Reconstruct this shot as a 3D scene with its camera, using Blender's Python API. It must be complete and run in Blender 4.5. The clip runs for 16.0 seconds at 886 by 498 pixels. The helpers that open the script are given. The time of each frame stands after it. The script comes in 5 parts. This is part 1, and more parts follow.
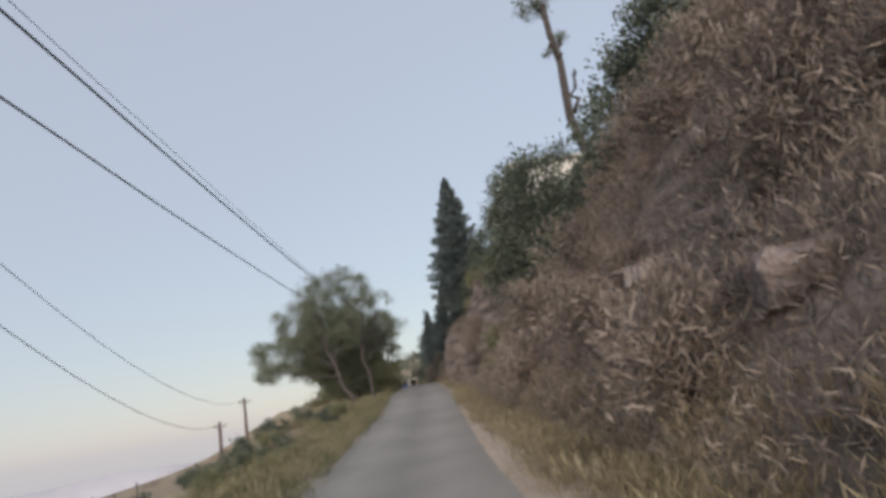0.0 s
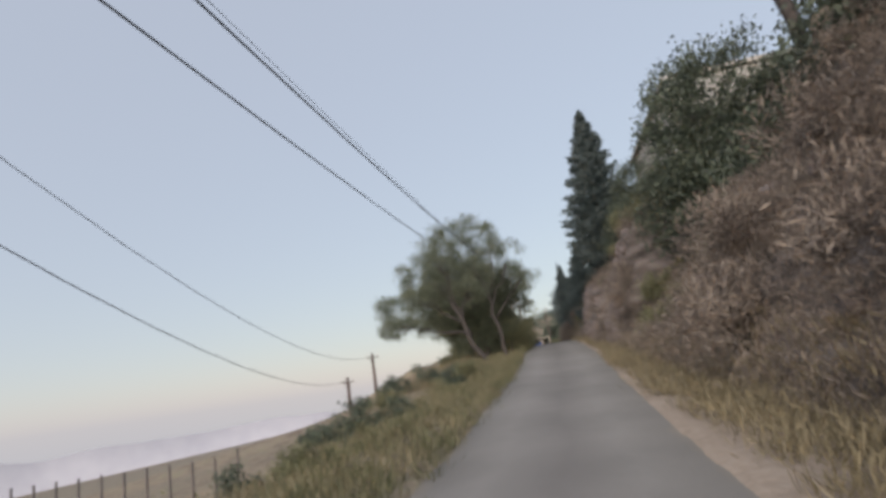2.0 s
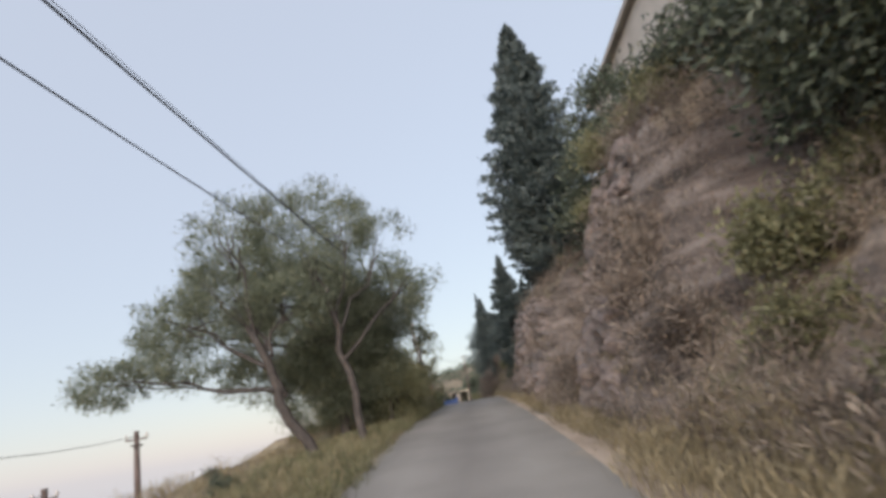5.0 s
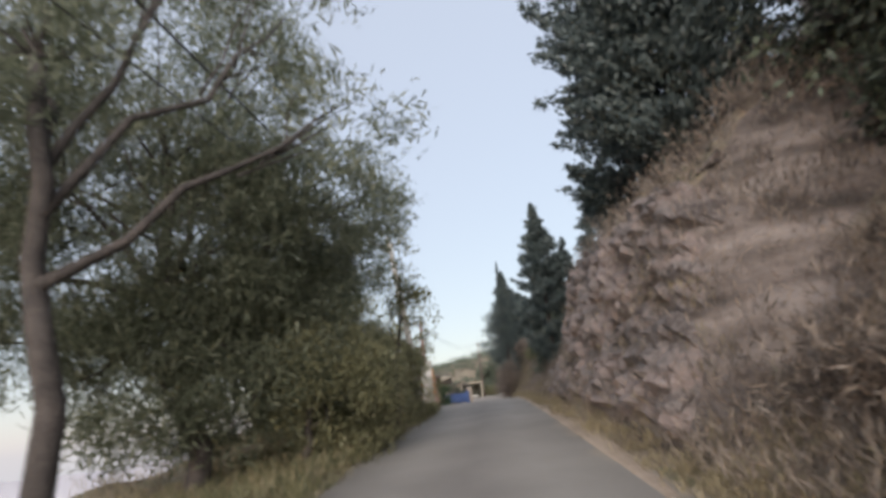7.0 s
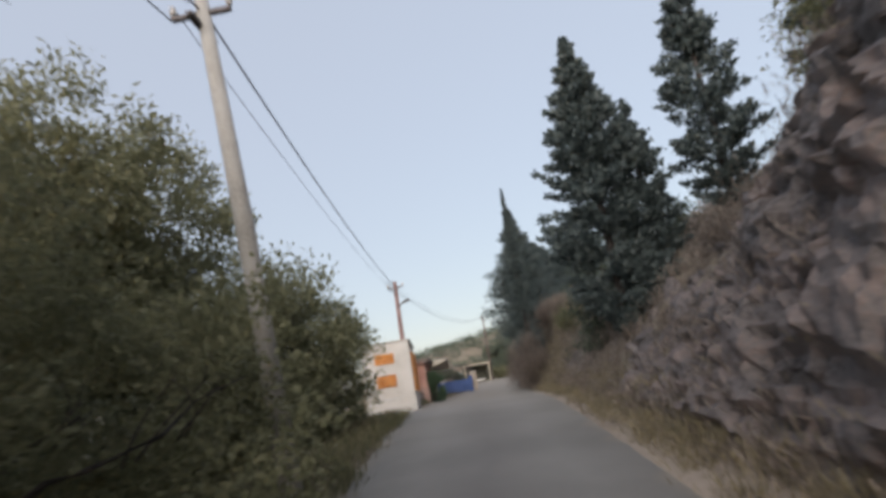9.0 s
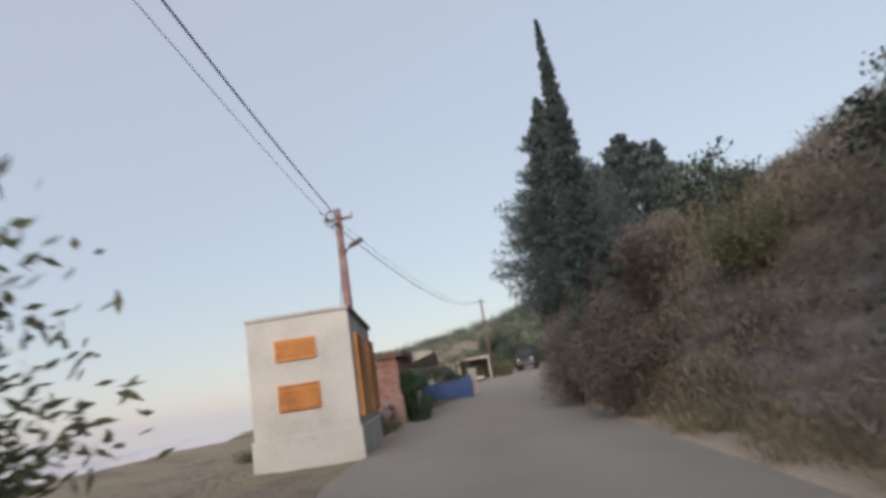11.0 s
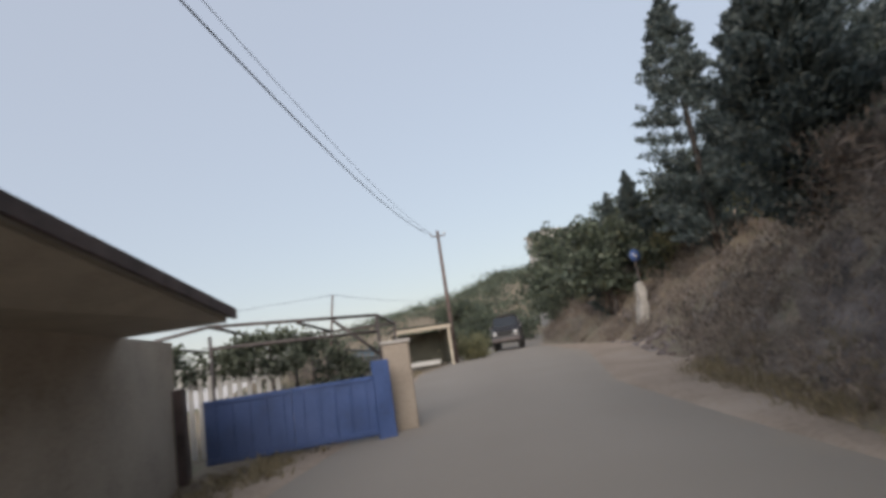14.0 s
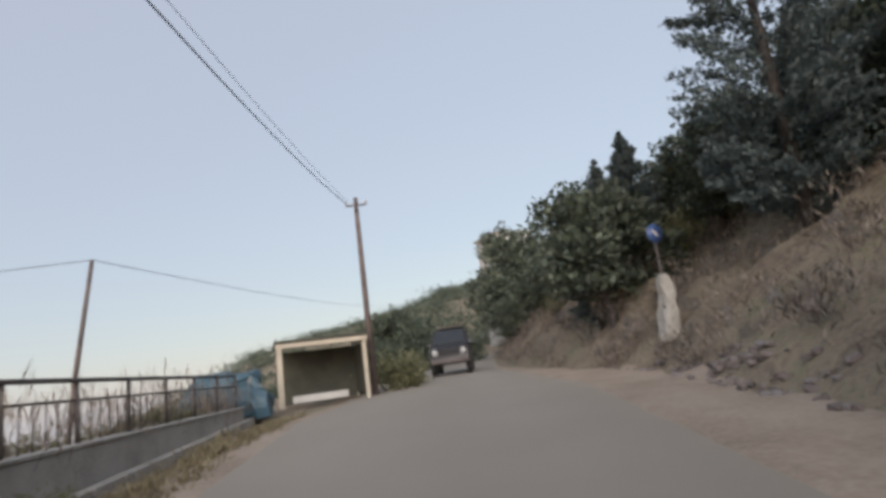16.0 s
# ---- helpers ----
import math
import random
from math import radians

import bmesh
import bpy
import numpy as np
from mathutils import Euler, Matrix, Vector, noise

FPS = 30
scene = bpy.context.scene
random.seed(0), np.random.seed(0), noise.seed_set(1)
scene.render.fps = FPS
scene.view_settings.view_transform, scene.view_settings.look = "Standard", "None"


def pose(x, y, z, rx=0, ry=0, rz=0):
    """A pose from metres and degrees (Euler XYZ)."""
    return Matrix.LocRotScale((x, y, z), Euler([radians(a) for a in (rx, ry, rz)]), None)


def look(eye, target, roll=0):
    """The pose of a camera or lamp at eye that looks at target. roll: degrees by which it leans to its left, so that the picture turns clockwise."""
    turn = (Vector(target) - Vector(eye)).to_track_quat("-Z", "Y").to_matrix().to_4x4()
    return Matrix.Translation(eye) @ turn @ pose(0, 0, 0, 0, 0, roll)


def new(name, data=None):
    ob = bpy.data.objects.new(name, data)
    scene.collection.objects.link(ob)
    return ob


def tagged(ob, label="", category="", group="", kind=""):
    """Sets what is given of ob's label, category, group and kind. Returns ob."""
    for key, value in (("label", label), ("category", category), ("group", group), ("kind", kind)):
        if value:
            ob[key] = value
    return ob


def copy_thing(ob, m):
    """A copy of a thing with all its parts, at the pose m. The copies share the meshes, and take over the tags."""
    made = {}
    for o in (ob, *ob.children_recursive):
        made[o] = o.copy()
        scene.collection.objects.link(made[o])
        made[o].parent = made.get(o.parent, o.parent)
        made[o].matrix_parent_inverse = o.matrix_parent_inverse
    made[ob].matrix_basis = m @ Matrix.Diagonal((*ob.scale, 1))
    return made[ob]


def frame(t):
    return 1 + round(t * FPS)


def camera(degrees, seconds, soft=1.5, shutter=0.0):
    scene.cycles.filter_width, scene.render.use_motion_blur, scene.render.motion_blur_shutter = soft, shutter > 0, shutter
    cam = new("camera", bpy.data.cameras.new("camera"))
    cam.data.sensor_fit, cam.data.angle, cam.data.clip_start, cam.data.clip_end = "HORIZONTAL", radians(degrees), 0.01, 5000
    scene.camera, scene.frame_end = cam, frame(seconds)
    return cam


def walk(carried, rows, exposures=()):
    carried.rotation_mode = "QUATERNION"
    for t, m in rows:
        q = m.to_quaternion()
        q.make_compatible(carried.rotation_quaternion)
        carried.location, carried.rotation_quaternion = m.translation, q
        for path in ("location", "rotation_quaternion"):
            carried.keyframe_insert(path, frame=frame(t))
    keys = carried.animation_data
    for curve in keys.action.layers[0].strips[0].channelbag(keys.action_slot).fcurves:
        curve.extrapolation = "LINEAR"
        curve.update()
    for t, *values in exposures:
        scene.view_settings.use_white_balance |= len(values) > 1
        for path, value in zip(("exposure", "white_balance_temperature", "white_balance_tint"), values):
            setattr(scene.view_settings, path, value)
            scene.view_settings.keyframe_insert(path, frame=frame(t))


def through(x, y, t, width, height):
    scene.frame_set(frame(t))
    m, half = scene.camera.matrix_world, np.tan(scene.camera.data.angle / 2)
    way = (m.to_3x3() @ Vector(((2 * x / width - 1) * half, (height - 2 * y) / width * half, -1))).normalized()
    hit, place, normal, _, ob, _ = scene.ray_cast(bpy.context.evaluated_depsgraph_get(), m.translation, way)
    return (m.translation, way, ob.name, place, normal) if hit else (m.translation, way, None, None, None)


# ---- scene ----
cam = camera(75.2, 16.0, soft=3.8, shutter=0.3)
PATH = [
    (0, (-0.042, -0.001, 1.550), (0.096, 1.932, 2.043), -9.9),
    (0.5, (-0.010, 0.544, 1.565), (0.009, 2.480, 2.067), -10.5),
    (1, (-0.054, 1.625, 1.595), (-0.256, 3.558, 2.068), -9.6),
    (1.5, (-0.238, 3.054, 1.635), (-0.571, 4.975, 2.079), -9.1),
    (2, (-0.470, 4.770, 1.682), (-0.790, 6.698, 2.110), -8.5),
    (2.5, (-0.624, 6.955, 1.745), (-0.819, 8.898, 2.180), -8.9),
    (3, (-0.588, 9.886, 1.844), (-0.656, 11.838, 2.276), -8.8),
    (3.5, (-0.488, 13.400, 1.984), (-0.479, 15.353, 2.414), -9.8),
    (6, (0.061, 31.451, 3.004), (-0.025, 33.351, 3.621), -9.1),
    (6.5, (-0.011, 34.664, 3.220), (-0.125, 36.575, 3.797), -7.7),
    (7, (-0.141, 38.090, 3.450), (-0.243, 40.017, 3.977), -6.7),
    (7.5, (-0.225, 41.614, 3.672), (-0.272, 43.552, 4.163), -6.8),
    (8, (-0.209, 46.131, 3.937), (-0.258, 48.075, 4.406), -9.0),
    (8.5, (-0.242, 50.289, 4.161), (-0.333, 52.238, 4.600), -8.9),
    (9, (-0.156, 54.473, 4.368), (-0.279, 56.414, 4.831), -9.1),
    (9.5, (-0.342, 58.463, 4.548), (-0.478, 60.402, 5.021), -7.8),
    (12, (-1.838, 79.577, 5.054), (-1.919, 81.535, 5.455), -9.9),
    (12.5, (-1.906, 84.388, 5.038), (-1.990, 86.350, 5.417), -9.9),
    (13, (-1.904, 89.079, 5.020), (-1.951, 91.048, 5.372), -8.7),
    (13.5, (-1.888, 93.705, 5.001), (-1.891, 95.671, 5.366), -8.0),
    (14, (-1.596, 97.899, 4.993), (-1.573, 99.867, 5.351), -8.7),
    (14.5, (-1.151, 101.897, 5.017), (-1.074, 103.862, 5.382), -8.1),
    (15, (-0.981, 105.388, 5.067), (-0.858, 107.352, 5.422), -8.2),
    (15.5, (-0.754, 108.201, 5.125), (-0.584, 110.158, 5.501), -7.2),
    (16, (-0.491, 110.452, 5.182), (-0.274, 112.401, 5.577), -7.6),
]
walk(cam, [(t, look(eye, target, roll)) for t, eye, target, roll in PATH], [(0, 1.07, 6900, 15), (2.5, 1.07, 6900, 15), (3.5, 1.22, 6900, 15), (6, 1.38, 6900, 15), (7.5, 1.42, 6900, 15), (8.5, 1.32, 6900, 15), (9.5, 1.18, 6900, 15), (12, 1.12, 6900, 15), (16, 1.1, 6900, 15)])

# ---------------------------------------------------------------- world and light
world = bpy.data.worlds.new("world")
scene.world = world
world.use_nodes = True
wn = world.node_tree.nodes
sky = wn.new("ShaderNodeTexSky")
sky.sky_type, sky.sun_disc = "NISHITA", False
sky.sun_elevation, sky.sun_rotation = radians(5), radians(-150)
sky.altitude, sky.air_density, sky.dust_density, sky.ozone_density = 200, 1.0, 0.7, 1.4
wn["Background"].inputs["Strength"].default_value = 0.15
thin_cloud = wn.new("ShaderNodeMixRGB")
thin_cloud.inputs[0].default_value, thin_cloud.inputs[2].default_value = 0.73, (1.71, 1.98, 2.42, 1)
world.node_tree.links.new(sky.outputs[0], thin_cloud.inputs[1])
world.node_tree.links.new(thin_cloud.outputs[0], wn["Background"].inputs["Color"])
sun = new("sun", bpy.data.lights.new("sun", "SUN"))
sun.data.energy, sun.data.angle, sun.data.color = 2.4, radians(50), (1.0, 0.97, 0.93)
sun.matrix_world = look((-5, -48, 30), (0, 35, 4))


# ---------------------------------------------------------------- materials
def material(name, colours, scale=3.0, rough=0.85, bump=0.3, fine=40.0, metal=0.0, spread=0.0, stops=None, island=False, detail=6.0, relief=0.03):
    """A surface of two or more colours mixed by noise at two scales, with fine relief. spread: how much each piece differs."""
    m = bpy.data.materials.new(name)
    m.use_nodes = True
    nt = m.node_tree
    n, link = nt.nodes, nt.links.new
    bsdf = n["Principled BSDF"]
    geo = n.new("ShaderNodeNewGeometry")
    big = n.new("ShaderNodeTexNoise")
    big.inputs["Scale"].default_value, big.inputs["Detail"].default_value = scale, detail
    small = n.new("ShaderNodeTexNoise")
    small.inputs["Scale"].default_value, small.inputs["Detail"].default_value = fine, 4
    for t in (big, small):
        link(geo.outputs["Position"], t.inputs["Vector"])
    mix = n.new("ShaderNodeMath")
    mix.operation = "MULTIPLY_ADD"
    mix.inputs[1].default_value = 0.45
    link(small.outputs["Fac"], mix.inputs[0])
    half = n.new("ShaderNodeMath")
    half.operation = "MULTIPLY"
    half.inputs[1].default_value = 0.6
    link(big.outputs["Fac"], half.inputs[0])
    link(half.outputs[0], mix.inputs[2])
    fac = mix.outputs[0]
    if spread:
        rnd = n.new("ShaderNodeObjectInfo") if not island else geo
        add = n.new("ShaderNodeMath")
        add.operation = "MULTIPLY_ADD"
        add.inputs[1].default_value = spread
        link(rnd.outputs["Random" if not island else "Random Per Island"], add.inputs[0])
        shift = n.new("ShaderNodeMath")
        shift.operation = "SUBTRACT"
        shift.inputs[1].default_value = spread / 2
        link(fac, shift.inputs[0])
        link(shift.outputs[0], add.inputs[2])
        fac = add.outputs[0]
    ramp = n.new("ShaderNodeValToRGB")
    els = ramp.color_ramp.elements
    stops = stops or [0.36 + 0.3 * i / max(1, len(colours) - 1) for i in range(len(colours))]
    while len(els) < len(colours):
        els.new(0.5)
    for el, c, s in zip(els, colours, stops):
        el.position, el.color = s, (*c, 1)
    link(fac, ramp.inputs["Fac"])
    link(ramp.outputs["Color"], bsdf.inputs["Base Color"])
    bsdf.inputs["Roughness"].default_value, bsdf.inputs["Metallic"].default_value = rough, metal
    if bump:
        b = n.new("ShaderNodeBump")
        b.inputs["Strength"].default_value, b.inputs["Distance"].default_value = bump, relief
        link(small.outputs["Fac"], b.inputs["Height"])
        link(b.outputs["Normal"], bsdf.inputs["Normal"])
    return m


def leaf_material(name, dark, mid, light, through=0.25, scale=0.9, spread=0.35):
    m = material(name, (dark, mid, light), scale=scale, rough=0.6, bump=0, fine=7, spread=spread, island=True)
    nt = m.node_tree
    bsdf, ramp = nt.nodes["Principled BSDF"], nt.nodes["Color Ramp"]
    trans = nt.nodes.new("ShaderNodeBsdfTranslucent")
    mixed = nt.nodes.new("ShaderNodeMixShader")
    mixed.inputs["Fac"].default_value = through
    nt.links.new(ramp.outputs["Color"], trans.inputs["Color"])
    nt.links.new(bsdf.outputs[0], mixed.inputs[1])
    nt.links.new(trans.outputs[0], mixed.inputs[2])
    nt.links.new(mixed.outputs[0], nt.nodes["Material Output"].inputs["Surface"])
    return m


M_ASPHALT = material("worn_asphalt", [(0.2, 0.187, 0.172), (0.245, 0.23, 0.212), (0.29, 0.273, 0.25)], scale=0.35, fine=60, bump=0.25, rough=0.9)


def wheel_tracks(m):
    """Two paler bands worn and dusted by wheels, with a darker crown and dusty edges."""
    nt = m.node_tree
    n, link = nt.nodes, nt.links.new
    across = n.new("ShaderNodeAttribute")
    across.attribute_name = "across"
    wander = n.new("ShaderNodeTexNoise")
    wander.inputs["Scale"].default_value = 0.6
    link(n["Geometry"].outputs["Position"], wander.inputs["Vector"])
    shift = n.new("ShaderNodeMath")
    shift.operation = "MULTIPLY_ADD"
    shift.inputs[1].default_value = 0.22
    link(wander.outputs["Fac"], shift.inputs[0])
    link(across.outputs["Fac"], shift.inputs[2])
    bands = n.new("ShaderNodeValToRGB")
    els = bands.color_ramp.elements
    while len(els) < 7:
        els.new(0.5)
    for el, p, c in zip(els, (0.0, 0.16, 0.36, 0.6, 0.82, 1.02, 1.1), ((1.25, 1.12, 0.95), (0.93, 0.93, 0.93), (1.12, 1.12, 1.13), (0.86, 0.85, 0.86), (1.12, 1.12, 1.12), (0.95, 0.94, 0.92), (1.25, 1.12, 0.95))):
        el.position, el.color = min(1.0, p / 1.2), (*[v / 1.3 for v in c], 1)
    scaled = n.new("ShaderNodeMath")
    scaled.operation = "DIVIDE"
    scaled.inputs[1].default_value = 1.2
    link(shift.outputs[0], scaled.inputs[0])
    link(scaled.outputs[0], bands.inputs["Fac"])
    mul = n.new("ShaderNodeMixRGB")
    mul.blend_type = "MULTIPLY"
    mul.inputs[0].default_value = 1.0
    link(n["Color Ramp"].outputs[0], mul.inputs[1])
    link(bands.outputs[0], mul.inputs[2])
    axis = n.new("ShaderNodeSeparateXYZ")
    link(n["Geometry"].outputs["Position"], axis.inputs[0])
    village = n.new("ShaderNodeMapRange")
    village.inputs[1].default_value, village.inputs[2].default_value, village.inputs[3].default_value, village.inputs[4].default_value = 62, 92, 0.0, 0.72
    link(axis.outputs[1], village.inputs[0])
    dust = n.new("ShaderNodeMixRGB")
    dust.inputs[2].default_value = (0.265, 0.23, 0.19, 1)
    link(village.outputs[0], dust.inputs[0])
    link(mul.outputs[0], dust.inputs[1])
    link(dust.outputs[0], n["Principled BSDF"].inputs["Base Color"])


wheel_tracks(M_ASPHALT)
M_SOIL = material("dry_soil", [(0.09, 0.068, 0.051), (0.162, 0.124, 0.09), (0.228, 0.186, 0.132), (0.144, 0.144, 0.08)], scale=0.45, fine=6, bump=0.9, rough=0.95, relief=0.14)
def two_ground(m):
    """Bare rock where the ground is steep, soil elsewhere."""
    nt = m.node_tree
    n, link = nt.nodes, nt.links.new
    geo = n.new("ShaderNodeNewGeometry")
    axis = n.new("ShaderNodeSeparateXYZ")
    link(geo.outputs["True Normal"], axis.inputs[0])
    lay = n.new("ShaderNodeTexNoise")
    lay.inputs["Scale"].default_value, lay.inputs["Detail"].default_value = 1.0, 8
    stretch = n.new("ShaderNodeMapping")
    stretch.inputs["Scale"].default_value = (0.5, 0.5, 2.6)
    link(geo.outputs["Position"], stretch.inputs[0])
    link(stretch.outputs[0], lay.inputs["Vector"])
    rock = n.new("ShaderNodeValToRGB")
    els = rock.color_ramp.elements
    els.new(0.5)
    for el, p, c in zip(els, (0.35, 0.5, 0.66), ((0.045, 0.038, 0.034), (0.12, 0.1, 0.091), (0.215, 0.187, 0.173))):
        el.position, el.color = p, (*c, 1)
    link(lay.outputs["Fac"], rock.inputs["Fac"])
    how = n.new("ShaderNodeMapRange")
    how.inputs[1].default_value, how.inputs[2].default_value, how.inputs[3].default_value, how.inputs[4].default_value = 0.72, 0.5, 0.0, 1.0
    link(axis.outputs[2], how.inputs[0])
    mix = n.new("ShaderNodeMixRGB")
    link(how.outputs[0], mix.inputs[0])
    link(n["Color Ramp"].outputs[0], mix.inputs[1])
    link(rock.outputs[0], mix.inputs[2])
    link(mix.outputs[0], n["Principled BSDF"].inputs["Base Color"])


two_ground(M_SOIL)
M_ROCK = material("weathered_limestone", [(0.06, 0.05, 0.048), (0.125, 0.111, 0.108), (0.16, 0.125, 0.115), (0.21, 0.19, 0.186)], scale=1.1, fine=14, bump=0.9, rough=0.9, spread=0.25)
M_ROCKBED = material("broken_limestone", [(0.055, 0.045, 0.043), (0.125, 0.11, 0.107), (0.165, 0.128, 0.117), (0.215, 0.195, 0.19)], scale=1.1, fine=14, bump=0.9, rough=0.9, spread=0.3, island=True)


def beds(m):
    """Draws the colour noise out flat, so that the tints follow the rock's layers."""
    stretch = m.node_tree.nodes.new("ShaderNodeMapping")
    stretch.inputs["Scale"].default_value = (0.6, 0.35, 2.6)
    tint = m.node_tree.nodes["Noise Texture"].inputs["Vector"]
    m.node_tree.links.new(tint.links[0].from_socket, stretch.inputs["Vector"])
    m.node_tree.links.new(stretch.outputs[0], tint)


beds(M_ROCK)
beds(M_ROCKBED)
M_BARK = material("pine_bark", [(0.016, 0.013, 0.012), (0.036, 0.03, 0.027), (0.062, 0.052, 0.047)], scale=5, fine=45, bump=0.8)
M_PINE = leaf_material("pine_needles", (0.075, 0.09, 0.055), (0.127, 0.144, 0.098), (0.187, 0.205, 0.142), 0.5)
M_CYP = leaf_material("cypress_sprays", (0.038, 0.054, 0.056), (0.068, 0.094, 0.095), (0.115, 0.142, 0.136), 0.35)
M_OAK = leaf_material("evergreen_oak_leaves", (0.032, 0.042, 0.032), (0.056, 0.073, 0.051), (0.1, 0.122, 0.083), 0.25)
M_BUSH = leaf_material("glossy_green_leaves", (0.025, 0.05, 0.028), (0.045, 0.085, 0.045), (0.075, 0.125, 0.065), 0.3)
M_VINE = leaf_material("vine_leaves", (0.05, 0.06, 0.045), (0.085, 0.1, 0.07), (0.13, 0.145, 0.1), 0.4)
M_OLIVE = leaf_material("dusty_green_leaves", (0.13, 0.132, 0.075), (0.2, 0.2, 0.11), (0.26, 0.255, 0.15), 0.55)
M_DRY = leaf_material("dry_brush", (0.066, 0.054, 0.047), (0.168, 0.137, 0.115), (0.3, 0.25, 0.205), 0.35, 0.55, 0.26)
M_STRAW = leaf_material("straw_grass", (0.11, 0.09, 0.055), (0.18, 0.15, 0.088), (0.27, 0.225, 0.14), 0.25)
M_GREENGRASS = leaf_material("verge_grass", (0.055, 0.062, 0.03), (0.105, 0.108, 0.052), (0.18, 0.165, 0.09), 0.25)
M_WHITE = material("white_plaster", [(0.34, 0.327, 0.305), (0.42, 0.407, 0.383), (0.47, 0.457, 0.433)], scale=1.2, fine=25, bump=0.2)
M_BEIGE = material("beige_render", [(0.3, 0.25, 0.19), (0.4, 0.34, 0.27), (0.45, 0.39, 0.31)], scale=1.0, fine=20, bump=0.35)
M_TAUPE = material("weathered_render", [(0.2, 0.165, 0.13), (0.27, 0.225, 0.18), (0.31, 0.265, 0.215)], scale=0.9, fine=18, bump=0.35)
M_ORANGE = material("varnished_orange_wood", [(0.3, 0.11, 0.025), (0.45, 0.18, 0.045), (0.52, 0.24, 0.07)], scale=2.5, fine=30, bump=0.2, rough=0.5, spread=0.2)
M_BRICK = material("clay_block", [(0.2, 0.1, 0.08), (0.27, 0.145, 0.115), (0.32, 0.19, 0.155)], scale=2, fine=30, bump=0.5, spread=0.35)
M_PINK = material("pink_render", [(0.33, 0.18, 0.15), (0.43, 0.25, 0.205), (0.49, 0.3, 0.25)], scale=1.4, fine=20, bump=0.4)
M_MORTAR = material("pinkish_mortar", [(0.16, 0.1, 0.085), (0.24, 0.155, 0.13)], scale=3, fine=40, bump=0.5)
M_ROOF = material("dark_roof_tile", [(0.06, 0.045, 0.04), (0.12, 0.09, 0.08), (0.18, 0.14, 0.12)], scale=2, fine=25, bump=0.5, spread=0.3)
M_BOARD = material("tan_board", [(0.14, 0.095, 0.06), (0.2, 0.14, 0.088), (0.25, 0.18, 0.115)], scale=1.5, fine=25, bump=0.3, spread=0.25)
M_BLUE = material("blue_painted_steel", [(0.02, 0.045, 0.13), (0.03, 0.068, 0.19), (0.05, 0.09, 0.225)], scale=1.5, fine=30, bump=0.1, rough=0.45)
M_TARP = material("blue_tarpaulin", [(0.02, 0.055, 0.08), (0.04, 0.095, 0.13)], scale=2, fine=12, bump=0.5, rough=0.5)
M_STEEL = material("rusty_steel", [(0.05, 0.045, 0.045), (0.11, 0.09, 0.085)], scale=4, fine=40, bump=0.3, rough=0.6, metal=0.4)
M_CONCRETE = material("pale_concrete", [(0.24, 0.225, 0.2), (0.34, 0.32, 0.29), (0.4, 0.38, 0.35)], scale=1.5, fine=30, bump=0.4)
M_POLEWOOD = material("creosoted_pole", [(0.04, 0.03, 0.027), (0.09, 0.066, 0.06), (0.13, 0.095, 0.085)], scale=3, fine=45, bump=0.5)
M_POLERED = material("reddish_treated_pole", [(0.1, 0.06, 0.055), (0.19, 0.115, 0.103), (0.26, 0.165, 0.15)], scale=3, fine=45, bump=0.5)
M_WIRE = material("black_cable", [(0.02, 0.02, 0.025), (0.035, 0.035, 0.04)], bump=0, rough=0.6)
M_GLASSY = material("ceramic_insulator", [(0.3, 0.28, 0.26), (0.4, 0.38, 0.36)], bump=0, rough=0.25)
M_CREAM = material("cream_paint", [(0.3, 0.265, 0.21), (0.42, 0.375, 0.3)], scale=2, fine=25, bump=0.2, rough=0.6)
M_CANVAS = material("dark_green_canvas", [(0.03, 0.032, 0.024), (0.06, 0.06, 0.045)], scale=1.5, fine=15, bump=0.4)
M_CARPAINT = material("dark_grey_car_paint", [(0.02, 0.021, 0.025), (0.03, 0.031, 0.036)], bump=0, rough=0.3, metal=0.3)
M_TYRE = material("tyre_rubber", [(0.012, 0.012, 0.012), (0.025, 0.025, 0.025)], bump=0.2)
M_GLASS = material("dark_glass", [(0.02, 0.024, 0.03), (0.03, 0.035, 0.04)], bump=0, rough=0.08)
M_LAMP = material("lamp_lens", [(0.27, 0.28, 0.28), (0.36, 0.36, 0.35)], bump=0, rough=0.15)
M_WHITEROCK = material("chalky_rock", [(0.2, 0.19, 0.17), (0.38, 0.36, 0.335)], scale=2, fine=20, bump=0.8)
M_DIRT = material("dusty_pink_dirt", [(0.2, 0.155, 0.118), (0.28, 0.22, 0.17), (0.34, 0.275, 0.22)], scale=0.5, fine=9, bump=0.7, rough=0.95, relief=0.05)
# Distance haze is mixed into the ridge's pale blue-grey base colour.
M_PAINTED_HAZE = material("mountain_painted_haze", [(0.33, 0.33, 0.37), (0.39, 0.385, 0.42)], scale=0.004, fine=0.02, bump=0)

# ---------------------------------------------------------------- the lie of the land
KNOT_Y = (-60, 5, 20, 35, 50, 65, 80, 95, 110, 300)
KNOT_GRADE = (0.0437, 0.027, 0.0552, 0.0689, 0.0522, 0.0369, -0.0031, -0.0045, 0.0268, 0.0234)
YY = np.arange(-60, 300, 0.5)
ZZ = np.cumsum(np.interp(YY, KNOT_Y, KNOT_GRADE)) * 0.5
ZZ -= np.interp(0, YY, ZZ)


def road_z(y):
    return np.interp(y, YY, ZZ)


